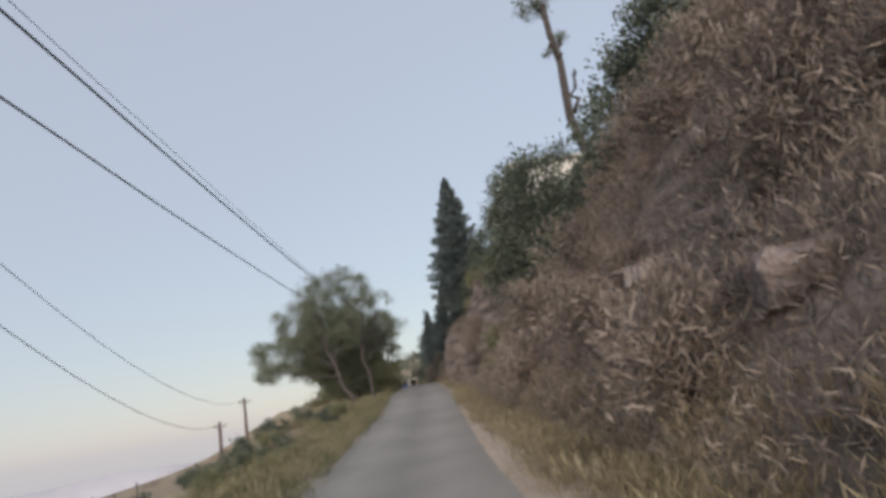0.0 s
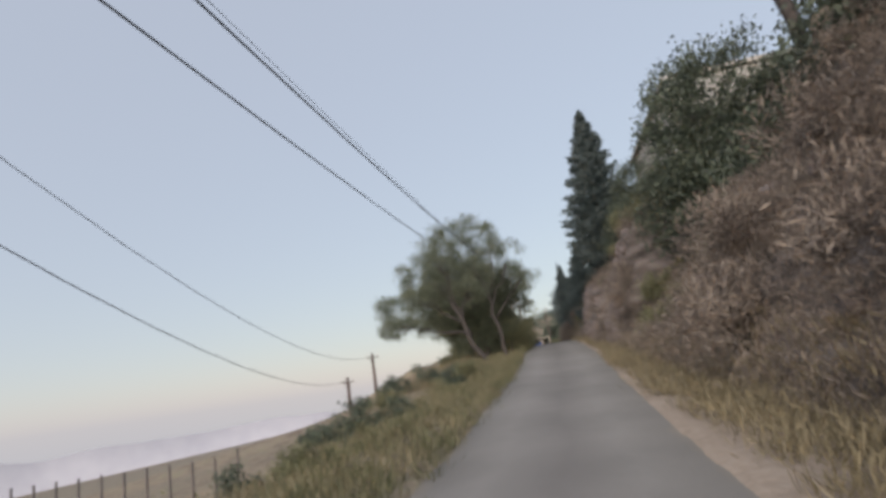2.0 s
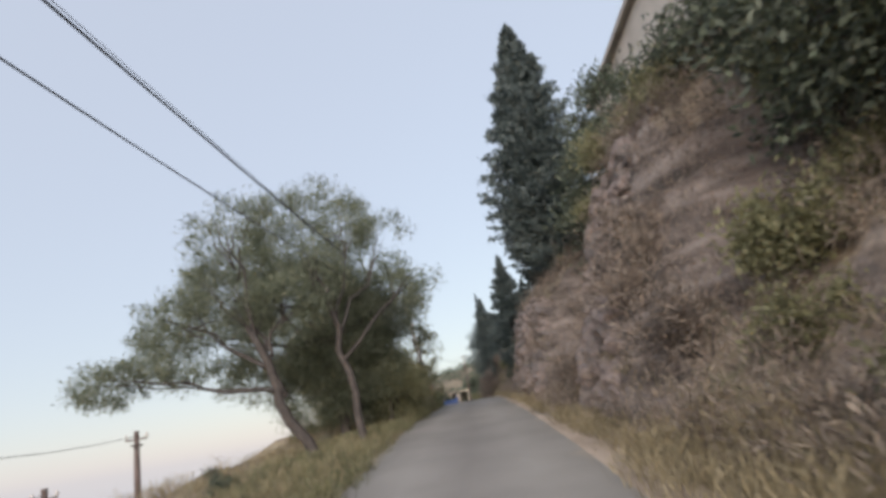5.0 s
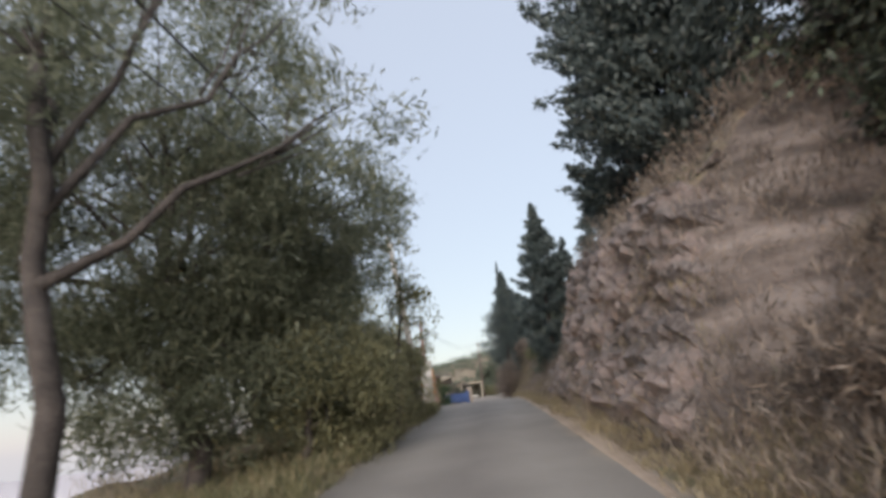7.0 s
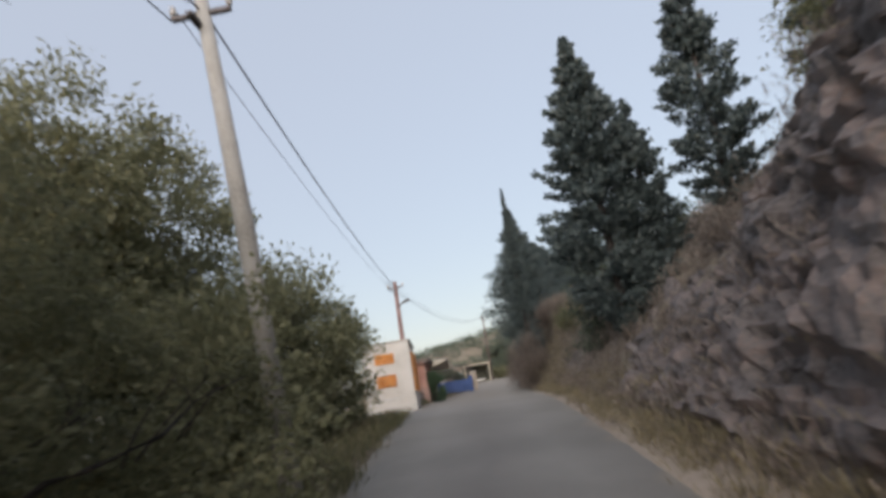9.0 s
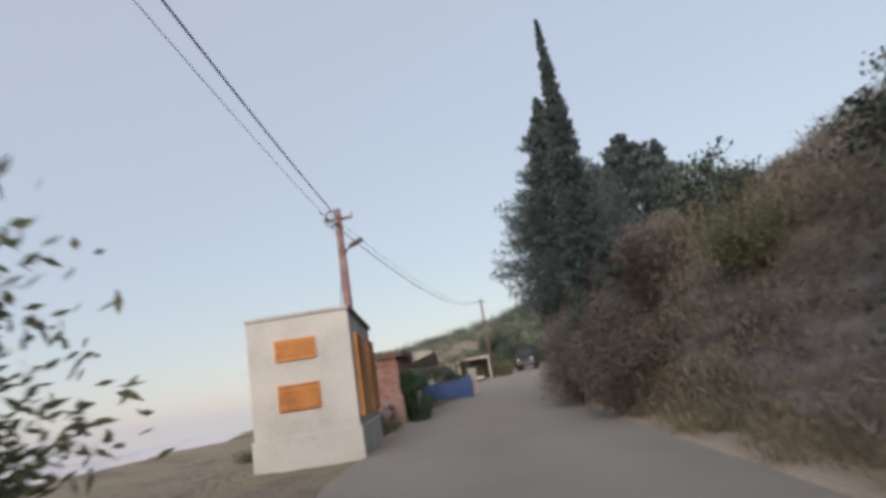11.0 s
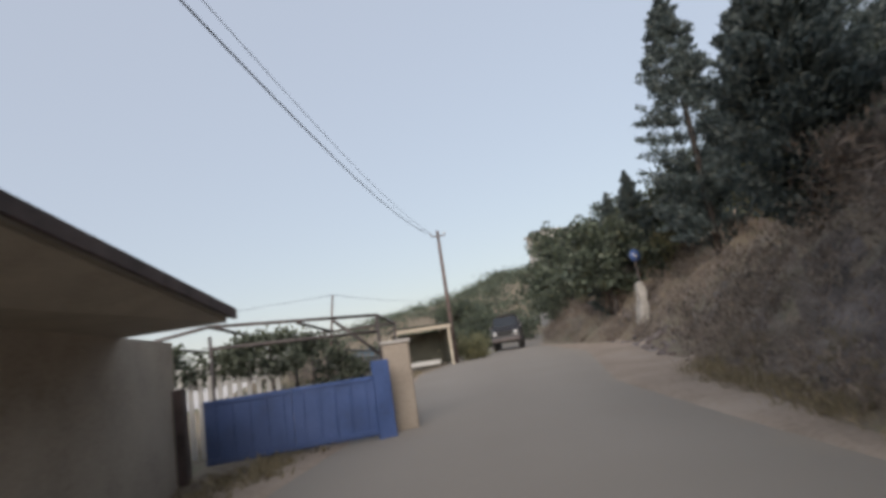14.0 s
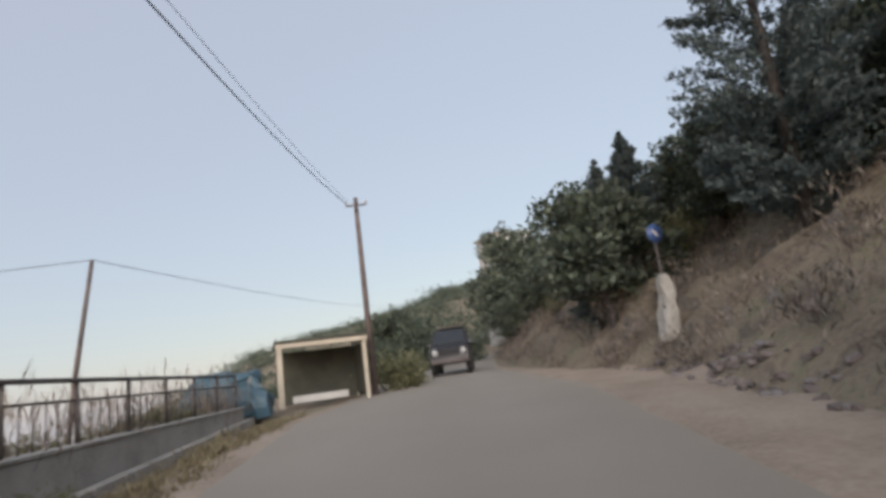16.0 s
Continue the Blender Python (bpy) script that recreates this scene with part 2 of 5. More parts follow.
def road_x(y):
    return np.interp(y, (-60, 30, 50, 62, 74, 82, 98, 111, 128, 150, 190, 300), (-0.4, -0.2, -0.55, -0.4, -1.0, -1.5, -1.7, -0.6, 0.9, 3.4, 10, 34))


def road_half(y):
    return np.interp(y, (-60, 30, 50, 62, 74, 82, 100, 113, 128, 145, 300), (2.1, 2.2, 2.3, 2.1, 2.7, 3.1, 3.8, 3.1, 4.6, 3.2, 3.0))


def dirt_apron(y):
    """Width of the bare flat dirt between the road and the foot of the bank."""
    return np.interp(y, (102, 114, 130, 145), (0, 1.5, 1.6, 0))


def bare_edge(y):
    """Width of the dusty strip on the bank side that the paving leaves bare."""
    return np.interp(y, (-60, 12, 22, 34, 44), (0.72, 0.72, 0.5, 0.15, 0))


def steep(v, a, b):
    s = np.clip((v - a) / (b - a), 0, 1)
    return s * s * (3 - 2 * s)


def land(x, y):
    """Height of the ground, without its roughness."""
    x, y = np.asarray(x, float), np.asarray(y, float)
    base = road_z(y)
    d, half = x - road_x(y), road_half(y)
    r = d - half - dirt_apron(y)
    along = (-60, 19, 26, 34, 36.5, 40.2, 41.4, 45, 46.6, 53, 56, 60, 64.5, 76, 83, 100, 108, 113, 120, 140)
    m1 = np.interp(y, along, (1.8, 1.75, 0.85, 0.85, 3.6, 3.6, 1.15, 1.2, 4.6, 4.6, 4.6, 2.6, 1.4, 1.1, 2.5, 2.5, 1.7, 0.9, 0.8, 0.9))
    hf = np.interp(y, along, (8.0, 8.0, 3.0, 3.2, 7.0, 6.6, 2.6, 2.6, 4.2, 4.2, 4.4, 4.6, 2.8, 2.4, 3.1, 3.0, 2.6, 2.0, 1.8, 2.4))
    m2 = np.interp(y, (-60, 20, 26, 36, 40.4, 41.6, 45, 46.6, 56, 66, 80, 100, 118, 135, 170), (0.8, 0.8, 0.7, 0.75, 0.85, 0.5, 0.5, 0.9, 0.9, 0.7, 0.6, 0.58, 0.66, 0.72, 0.6))
    f = np.clip(r - np.interp(y, (44, 46.5, 57, 60), (0.7, 0.4, 0.4, 0.7)), 0, None)
    up = np.minimum(f * m1, hf) + np.clip(f - hf / m1, 0, None) * m2
    up = 34 * (1 - np.exp(-up / 34))
    l = -d - half
    shoulder = np.interp(y, (-60, 22, 34, 74, 82, 124, 136, 200), (1.3, 1.6, 6, 6.5, 15, 15, 8, 10))
    dl = np.clip(l - shoulder, 0, None)
    fall = np.interp(y, (-60, 26, 36), (0.25, 0.25, 0.42))
    down = np.minimum(dl * fall, 5) + np.clip(dl - 12, 0, None) * 0.16
    down = 290 * (1 - np.exp(-down / 290))
    return base + np.where(r > 0, up + 0.06 * np.clip(r, 0, 0.7), 0) - np.where(l > 0, down + 0.04 * np.clip(l, 0, 3), 0) + 26 * steep(y, 190, 360) * steep(x, -160, -30)


def rough(x, y):
    d = x - float(road_x(y))
    off = max(0.0, abs(d) - float(road_half(y)) - 0.4 - (float(dirt_apron(y)) if d > 0 else 0.0))
    k = min(1.0, off / 2.0)
    v = Vector((x, y, 0))
    face = 1.0 if d > 0 else 0.35
    ribs = 0.5 * (1 - float(steep(y, 30, 36))) if d > 0 else 0.0
    return k * face * (ribs * noise.noise(Vector((x * 0.25, y * 1.1, 5))) + 0.9 * noise.noise(v * 0.22) + 0.45 * noise.noise(v * 0.7 + Vector((9, 3, 1))) + 0.2 * noise.noise(v * 2.1))


def ground_z(x, y):
    return float(land(x, y)) + rough(x, y)


# ---------------------------------------------------------------- builders
def thing(name, label, category, place=(0, 0, 0), turn=0.0, group="", kind=""):
    ob = new(name)
    ob.empty_display_size = 0.2
    ob.matrix_world = pose(*place, 0, 0, turn)
    return tagged(ob, label, category, group, kind)


def part(name, data, mat, parent, label="", at=None):
    """One mesh object under a thing or a part, in its parent's own axes."""
    if isinstance(data, bmesh.types.BMesh):
        me = bpy.data.meshes.new(name)
        data.to_mesh(me)
        data.free()
        me.materials.append(mat)
    else:
        me = data
    ob = new(name, me)
    ob.parent = parent
    if at is not None:
        ob.matrix_basis = at
    return tagged(ob, label)


def single(name, data, mat, label, category, place=(0, 0, 0), turn=0.0, group="", kind=""):
    ob = part(name, data, mat, None)
    ob.matrix_world = pose(*place, 0, 0, turn)
    return tagged(ob, label, category, group, kind)


def box(size, at=(0, 0, 0), bevel=0.01, turn=(0, 0, 0), bm=None):
    """A bevelled block, its middle at the given place."""
    own = bm or bmesh.new()
    m = Matrix.LocRotScale(at, Euler([radians(a) for a in turn]), size)
    made = bmesh.ops.create_cube(own, size=1, matrix=m)
    if bevel:
        edges = {e for v in made["verts"] for e in v.link_edges}
        bmesh.ops.bevel(own, geom=list(edges), offset=min(bevel, min(size) * 0.3), segments=1, affect="EDGES")
    return own


def tube(points, radii, sides=8, bm=None):
    """A tapered round bar along points."""
    own = bm or bmesh.new()
    pts = [Vector(p) for p in points]
    rings = []
    for i, p in enumerate(pts):
        way = (pts[min(i + 1, len(pts) - 1)] - pts[max(i - 1, 0)]).normalized()
        a = way.orthogonal().normalized() if abs(way.z) < 0.99 else Vector((1, 0, 0))
        a = (Vector((1, 0, 0)) - way * way.x).normalized() if abs(way.x) < 0.9 else a
        b = way.cross(a)
        r = radii[i] if hasattr(radii, "__len__") else radii
        rings.append([own.verts.new(p + r * (a * math.cos(2 * math.pi * k / sides) + b * math.sin(2 * math.pi * k / sides))) for k in range(sides)])
    for one, two in zip(rings, rings[1:]):
        for k in range(sides):
            own.faces.new((one[k], one[(k + 1) % sides], two[(k + 1) % sides], two[k]))
    own.faces.new(rings[0][::-1])
    own.faces.new(rings[-1])
    for f in own.faces:
        f.smooth = True
    return own


rng = np.random.default_rng(7)


def blades(centres, length, width, lean=None, upright=0.0):
    """Diamond-shaped leaves at the centres. upright: how far they point up; lean: a way each one points."""
    n = len(centres)
    u = rng.normal(size=(n, 3))
    if lean is not None:
        u = u * 0.7 + lean
    u[:, 2] += upright
    u /= np.linalg.norm(u, axis=1, keepdims=True)
    v = np.cross(u, rng.normal(size=(n, 3)))
    v /= np.linalg.norm(v, axis=1, keepdims=True)
    ln = (length * rng.uniform(0.6, 1.4, n))[:, None]
    wd = (width * rng.uniform(0.6, 1.4, n))[:, None]
    c = np.asarray(centres)
    verts = np.stack([c + u * ln, c + v * wd, c - u * ln, c - v * wd], 1).reshape(-1, 3)
    return verts, np.arange(4 * n).reshape(-1, 4)


def fast_mesh(name, verts, quads, mat):
    me = bpy.data.meshes.new(name)
    me.vertices.add(len(verts))
    me.vertices.foreach_set("co", np.asarray(verts, np.float32).ravel())
    me.loops.add(quads.size)
    me.loops.foreach_set("vertex_index", quads.astype(np.int32).ravel())
    me.polygons.add(len(quads))
    me.polygons.foreach_set("loop_start", np.arange(0, quads.size, 4, dtype=np.int32))
    me.update(calc_edges=True)
    me.materials.append(mat)
    return me


def crown(blobs, clumps, per, clump_r, length, width, upright=0.3, shell=0.55):
    """Leaves gathered in clumps near the skin of several ellipsoids (x, y, z, rx, ry, rz), with gaps between."""
    size = np.array([b[3] * b[4] + b[4] * b[5] + b[3] * b[5] for b in blobs])
    pick = rng.choice(len(blobs), clumps, p=size / size.sum())
    way = rng.normal(size=(clumps, 3))
    way /= np.linalg.norm(way, axis=1, keepdims=True)
    far = rng.uniform(shell, 1.08, clumps) ** 0.8
    b = np.array(blobs)[pick]
    mid = b[:, :3] + way * b[:, 3:6] * far[:, None]
    gap = np.array([noise.noise(Vector(p) * 0.75) + 0.5 * noise.noise(Vector(p) * 1.9) for p in mid])
    keep = gap > -0.12
    mid, way = mid[keep], way[keep]
    scale = rng.uniform(0.6, 1.35, len(mid))
    pts = (mid[:, None, :] + np.clip(rng.normal(size=(len(mid), per, 3)), -1.5, 1.5) * (clump_r * scale)[:, None, None] * (1, 1, 0.7)).reshape(-1, 3)
    lean = np.repeat(way, per, 0) * 0.8
    return blades(pts, length, width, lean, upright)


def bent(a, b, r0, r1, wobble, steps=6, sides=7, bm=None):
    a, b = Vector(a), Vector(b)
    pts, rad = [], []
    for i in range(steps + 1):
        k = i / steps
        w = wobble * math.sin(math.pi * k)
        pts.append(a.lerp(b, k) + Vector((rng.uniform(-w, w), rng.uniform(-w, w), 0.4 * rng.uniform(-w, w))))
        rad.append(r0 + (r1 - r0) * k)
    return tube(pts, rad, sides, bm)


def broad_tree(name, label, place, trunk_top, trunk_r, blobs, leaf, clumps, per, clump_r, length, width, bark=None, group=""):
    """A tapered trunk, limbs to the foliage masses, and a crown of many leaves. Blobs are in the tree's own axes."""
    ob = thing(name, label, "tree", place, 0, group)
    bark = bark or M_BARK
    tt = Vector(trunk_top)
    bm = bent((0, 0, -0.5), tt, trunk_r, trunk_r * 0.55, 0.08 + 0.02 * tt.z, 8, 9)
    part("trunk", bm, bark, ob)
    for bl in blobs:
        k = rng.uniform(0.45, 0.95)
        start = tt * k
        bm = bent(start, (bl[0], bl[1], bl[2] + bl[5] * 0.2), trunk_r * 0.45, trunk_r * 0.1, 0.25, 6, 6)
        end = Vector(bl[:3])
        for _ in range(4):
            w = Vector(rng.normal(size=3)).normalized()
            tip = end + Vector((w.x * bl[3], w.y * bl[4], abs(w.z) * bl[5] * 0.7)) * 0.85
            bent(start.lerp(end, rng.uniform(0.5, 0.95)), tip, trunk_r * 0.16, trunk_r * 0.04, 0.15, 4, 5, bm)
        part("limb", bm, bark, ob)
    v, q = crown(blobs, clumps, per, clump_r, length, width)
    part("crown", fast_mesh("crown", v, q, leaf), leaf, ob)
    return ob


def cypress(name, label, place, height, radius, n, seed_turn=0.0, ragged=0.7, bare=0.03, group="", top=0.12, taper=1.7, leaf=0.0, power=0.85, foot=0.6, flare=0.08):
    """A spire of short upturned branches, each with many sprays, on a straight trunk."""
    ob = thing(name, label, "tree", place, seed_turn, group)
    part("trunk", tube([(0, 0, -0.8), (0, 0, height * 0.5), (0, 0, height * 0.97)], [radius * 0.06 + 0.04, radius * 0.04 + 0.02, 0.02], 8), M_BARK, ob)
    n, per = max(60, n // 3), 115
    k = rng.uniform(bare, 0.99, n)
    ang = rng.uniform(0, 2 * math.pi, n)
    prof = np.clip((1 - k) * taper, 0, 1) ** power * np.clip((k - bare) / flare * (1 - foot) + foot, 0, 1) + top * np.clip(1 - k, 0, 0.3)
    reach = radius * prof * (1 - ragged * rng.uniform(0, 1, n) ** 1.2)
    s = rng.uniform(0.2, 1, (n, per)) ** 0.6
    r = reach[:, None] * s
    droop = np.repeat(rng.uniform(0.05, 0.5, n)[:, None], per, 1)
    thick = (0.09 + 0.05 * radius) * (1.15 - s * 0.8) * np.clip(prof * 1.6 + 0.12, 0, 1)[:, None]
    x = r * np.cos(ang)[:, None] + rng.normal(size=(n, per)) * thick
    y = r * np.sin(ang)[:, None] + rng.normal(size=(n, per)) * thick
    z = (k * height)[:, None] + r * droop + rng.normal(size=(n, per)) * thick * 0.8
    pts = np.stack([x, y, z], -1).reshape(-1, 3)
    lean = np.repeat(np.stack([np.cos(ang), np.sin(ang), 0.5 + 0 * ang], -1), per, 0)
    leaf = leaf or min(0.11, 0.048 + 0.028 * radius)
    v, q = blades(pts, leaf, leaf * 0.38, lean, 0.3)
    part("crown", fast_mesh("crown", v, q, M_CYP), M_CYP, ob)
    return ob


def shrub_mesh(name, leaf, size, clumps, per, length, width):
    blobs = [(rng.uniform(-0.5, 0.5) * size, rng.uniform(-0.5, 0.5) * size, size * rng.uniform(0.35, 0.75), size * rng.uniform(0.4, 0.65), size * rng.uniform(0.4, 0.65), size * rng.uniform(0.35, 0.6)) for _ in range(5)]
    v, q = crown(blobs, clumps, per, size * 0.12, length, width, 0.4, 0.35)
    return fast_mesh(name, v, q, leaf)


def shrub(name, label, leaf, size, clumps=420, per=10, length=0.05, width=0.024):
    ob = thing(name, label, "shrub", (0, 0, -500))
    bm = bmesh.new()
    for _ in range(5):
        bent((0, 0, -0.2), (rng.uniform(-0.5, 0.5) * size, rng.uniform(-0.5, 0.5) * size, size * rng.uniform(0.5, 0.9)), 0.02 * size + 0.01, 0.006, 0.06, 4, 5, bm)
    part("stem", bm, M_BARK, ob)
    part("foliage", shrub_mesh("foliage", leaf, size, clumps, per, length, width), leaf, ob)
    return ob


def scatter(proto, spots):
    """Puts a thing at the first spot and copies of it at the others: (x, y, z, turn, scale)."""
    for i, (x, y, z, turn, s) in enumerate(spots):
        m = pose(x, y, z, 0, 0, turn) @ Matrix.Diagonal((s, s, s * rng.uniform(0.85, 1.15), 1))
        if i == 0:
            first = m
        else:
            copy_thing(proto, m)
    proto.matrix_basis = first


# ---------------------------------------------------------------- ground, road and distance
def spread_out(near, far, ratio=1.45):
    out, step = [], 2.0
    at = near
    while at < far:
        at += step
        out.append(at)
        step *= ratio
    return out


xs = [-v for v in spread_out(28, 2600)][::-1] + list(np.arange(-28, -9, 1.0)) + list(np.arange(-9, 14, 0.32)) + list(np.arange(14, 34, 1.0)) + spread_out(34, 1200)
ys = [-v for v in spread_out(40, 1200)][::-1] + list(np.arange(-40, 150, 0.55)) + list(np.arange(150, 220, 2.0)) + spread_out(220, 2600)
GX, GY = np.meshgrid(xs, ys)
GZ = land(GX, GY)
for j in range(len(ys)):
    for i in range(len(xs)):
        if -45 < GY[j, i] < 230 and -40 < GX[j, i] < 60:
            GZ[j, i] += rough(GX[j, i], GY[j, i])
under = (np.abs(GX - road_x(GY)) < road_half(GY) - 0.1) & (GX < road_x(GY) + road_half(GY) - bare_edge(GY) - 0.1)
GZ = np.where(under, GZ - 0.06, GZ)
quads = np.array([[j * len(xs) + i, j * len(xs) + i + 1, (j + 1) * len(xs) + i + 1, (j + 1) * len(xs) + i] for j in range(len(ys) - 1) for i in range(len(xs) - 1)])
ground_mesh = fast_mesh("ground", np.stack([GX, GY, GZ], -1).reshape(-1, 3), quads, M_SOIL)
ground_mesh.polygons.foreach_set("use_smooth", [True] * len(ground_mesh.polygons))
single("ground", ground_mesh, M_SOIL, "dry earth hillside cut by a narrow road", "ground", kind="structure")

ry = np.arange(-55, 260, 0.8)
rows_v, rows_f = [], []
ACROSS = 13
for j, y in enumerate(ry):
    c, h, z = float(road_x(y)), float(road_half(y)), float(road_z(y))
    for i in range(ACROSS):
        k = i / (ACROSS - 1) * 2 - 1
        edge = 0.18 * noise.noise(Vector((k * 5, y * 0.6, 0))) if abs(k) == 1 else 0
        rows_v.append((c + k * h + edge - (k + 1) / 2 * float(bare_edge(y)), y, z + 0.03 * (1 - k * k) + 0.012))
    if j:
        a = (j - 1) * ACROSS
        rows_f += [(a + i, a + i + 1, a + ACROSS + i + 1, a + ACROSS + i) for i in range(ACROSS - 1)]
road_mesh = fast_mesh("road", rows_v, np.array(rows_f), M_ASPHALT)
road_mesh.attributes.new("across", "FLOAT", "POINT").data.foreach_set("value", np.tile(np.linspace(0, 1, ACROSS), len(ry)).astype(np.float32))
single("road", road_mesh, M_ASPHALT, "narrow worn grey asphalt country road", "road", kind="structure")



def dirt_strip(label, y0, y1, edge, width, side):
    """Bare trodden dirt beside the road, sinking under the ground at its outer edge."""
    dv, df, n = [], [], 7
    rows = np.arange(y0, y1, 0.6)
    for j, y in enumerate(rows):
        ends = max(0.0, math.sin(math.pi * j / (len(rows) - 1))) ** 0.5
        for i in range(n):
            k = i / (n - 1)
            w = float(width(y)) * ends * (1 + 0.25 * noise.noise(Vector((y * 0.5, side * 3, 0))) * k)
            x = float(edge(y)) + side * (w * k - 0.35)
            dv.append((x, y, max(float(road_z(y)) - 0.04, float(land(x, y))) + 0.05 + 0.03 * noise.noise(Vector((x, y, 0)) * 1.4) * min(1, 4 * k) - 0.16 * max(0, k - 0.75) - 0.05 * (k == 0)))
        if j:
            a = (j - 1) * n
            df += [(a + i, a + n + i, a + n + i + 1, a + i + 1) if side < 0 else (a + i, a + i + 1, a + n + i + 1, a + n + i) for i in range(n - 1)]
    me = fast_mesh("dirt_shoulder", dv, np.array(df), M_DIRT)
    me.polygons.foreach_set("use_smooth", [True] * len(me.polygons))
    single("dirt_shoulder", me, M_DIRT, label, "dirt", kind="structure")


dirt_strip("bare pinkish dirt between road and bank", 100.0, 150.0, lambda y: road_x(y) + road_half(y), lambda y: dirt_apron(y) + 1.1, 1)
dirt_strip("trodden pale dirt along the yard fronts", 86.0, 134.0, lambda y: road_x(y) - road_half(y), lambda y: 1.4, -1)
dirt_strip("dusty pale strip below the cutting", -30.0, 44.0, lambda y: road_x(y) + road_half(y) - bare_edge(y), lambda y: bare_edge(y) + 0.7, 1)
dirt_strip("dusty strip below the rock face", 44.0, 100.0, lambda y: road_x(y) + road_half(y), lambda y: 0.8, 1)

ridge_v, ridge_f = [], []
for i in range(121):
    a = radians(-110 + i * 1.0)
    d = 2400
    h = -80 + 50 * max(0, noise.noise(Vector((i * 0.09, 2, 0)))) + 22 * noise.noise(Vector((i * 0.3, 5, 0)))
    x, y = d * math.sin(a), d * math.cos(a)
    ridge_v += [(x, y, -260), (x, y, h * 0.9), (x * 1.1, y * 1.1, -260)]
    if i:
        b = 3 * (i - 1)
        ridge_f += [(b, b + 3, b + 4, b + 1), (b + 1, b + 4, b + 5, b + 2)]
single("backdrop", fast_mesh("backdrop", ridge_v, np.array(ridge_f), M_PAINTED_HAZE), M_PAINTED_HAZE, "mountain ridge across the valley, blue-grey with painted haze", "mountains", kind="structure")


# ---------------------------------------------------------------- undergrowth
def slope_points(n, y0, y1, r0, r1, side=1):
    y = rng.uniform(y0, y1, n)
    r = rng.uniform(r0, r1, n)
    x = road_x(y) + side * (road_half(y) + r + (dirt_apron(y) if side > 0 else 0))
    z = land(x, y) + np.array([rough(a, b) for a, b in zip(x, y)])
    return np.stack([x, y, z], 1)


def tufts(name, label, leaf, centres, per, high, length, width, spread, upright=1.6):
    c = np.repeat(centres, per, 0)
    off = rng.normal(size=(len(c), 3)) * (spread, spread, 0)
    lean = off / spread * 0.5
    up = rng.uniform(0.1, 1, len(c)) * high * np.repeat(rng.uniform(0.5, 1.3, len(centres)), per)
    c = c + off * (0.5 + up[:, None])
    c[:, 2] += up
    v, q = blades(c, length, width, lean, upright)
    return single(name, fast_mesh(name, v, q, leaf), leaf, label, "undergrowth", kind="stuff")


gz = ground_z
tufts("dry_brush", "dense brown dry brush covering the roadside cutting", M_DRY, slope_points(5200, -8, 41.5, 0.5, 13), 62, 0.8, 0.08, 0.009, 0.27, 1.1)
tufts("dry_brush", "dense brown dry brush low on the roadside cutting", M_DRY, slope_points(1700, -3, 24, 0.5, 6.5), 62, 0.55, 0.065, 0.006, 0.24, 1.0)
tufts("straw_grass", "straw-coloured weeds on the dusty strip below the cutting", M_STRAW, slope_points(700, -4, 33, -0.55, 1.3), 40, 0.38, 0.11, 0.007, 0.24, 2.0)
tufts("dry_brush", "brown dry weeds growing between the rocks", M_DRY, slope_points(700, 40.6, 47, 0.3, 7), 44, 0.6, 0.1, 0.009, 0.25)
tufts("dry_brush", "brown dry weeds on the rock ledges", M_DRY, slope_points(1500, 46, 74, 0.3, 10), 40, 0.45, 0.1, 0.009, 0.25)
tufts("dry_brush", "brown dry brush covering the bank", M_DRY, slope_points(3000, 74, 113, 0.4, 11), 50, 0.65, 0.09, 0.011, 0.28, 1.2)
# Added pale tufts, standing in for bright sky between the leaves.
tufts("straw_grass", "pale stalks added in place of bright sky gaps under the pines", M_STRAW, slope_points(70, 52.4, 55.0, 0.25, 1.9, -1), 60, 1.5, 0.13, 0.012, 0.2, 2.0)
tufts("straw_grass", "pale dry grass in front of the cypresses", M_STRAW, slope_points(520, 78, 98, 0.3, 3.5), 44, 0.8, 0.1, 0.009, 0.28, 1.6)
tufts("dry_brush", "brown and grey dry brush on the far hillside", M_DRY, slope_points(1500, 112, 175, 0.6, 28), 40, 0.9, 0.15, 0.025, 0.4)
tufts("straw_grass", "straw-coloured dry grass along the road edge", M_STRAW, slope_points(1500, -5, 112, -0.15, 1.1), 40, 0.3, 0.09, 0.006, 0.2, 2.2)
tufts("verge_grass", "yellowish green grass on the road verge", M_GREENGRASS, slope_points(2300, 2, 78, -0.1, 3.2, -1), 42, 0.32, 0.1, 0.006, 0.22, 2.2)
tufts("straw_grass", "dry grass below the road verge", M_STRAW, slope_points(1500, 6, 78, 0.1, 6, -1), 40, 0.35, 0.1, 0.006, 0.25, 2.2)
tufts("verge_grass", "green grass and weeds before the brick house", M_GREENGRASS, slope_points(420, 89.6, 94.4, 0.1, 5.0, -1), 40, 0.3, 0.1, 0.01, 0.22, 2.0)
tufts("straw_grass", "dry grass tufts along the yard fronts", M_STRAW, slope_points(350, 98, 130, 0.0, 1.3, -1), 36, 0.2, 0.07, 0.012, 0.2, 2.2)

tufts("dry_stalks", "tall dry weed stalks behind the railing", M_DRY, slope_points(150, 114, 131, 2.2, 3.4, -1), 34, 1.7, 0.2, 0.012, 0.2, 4.0)

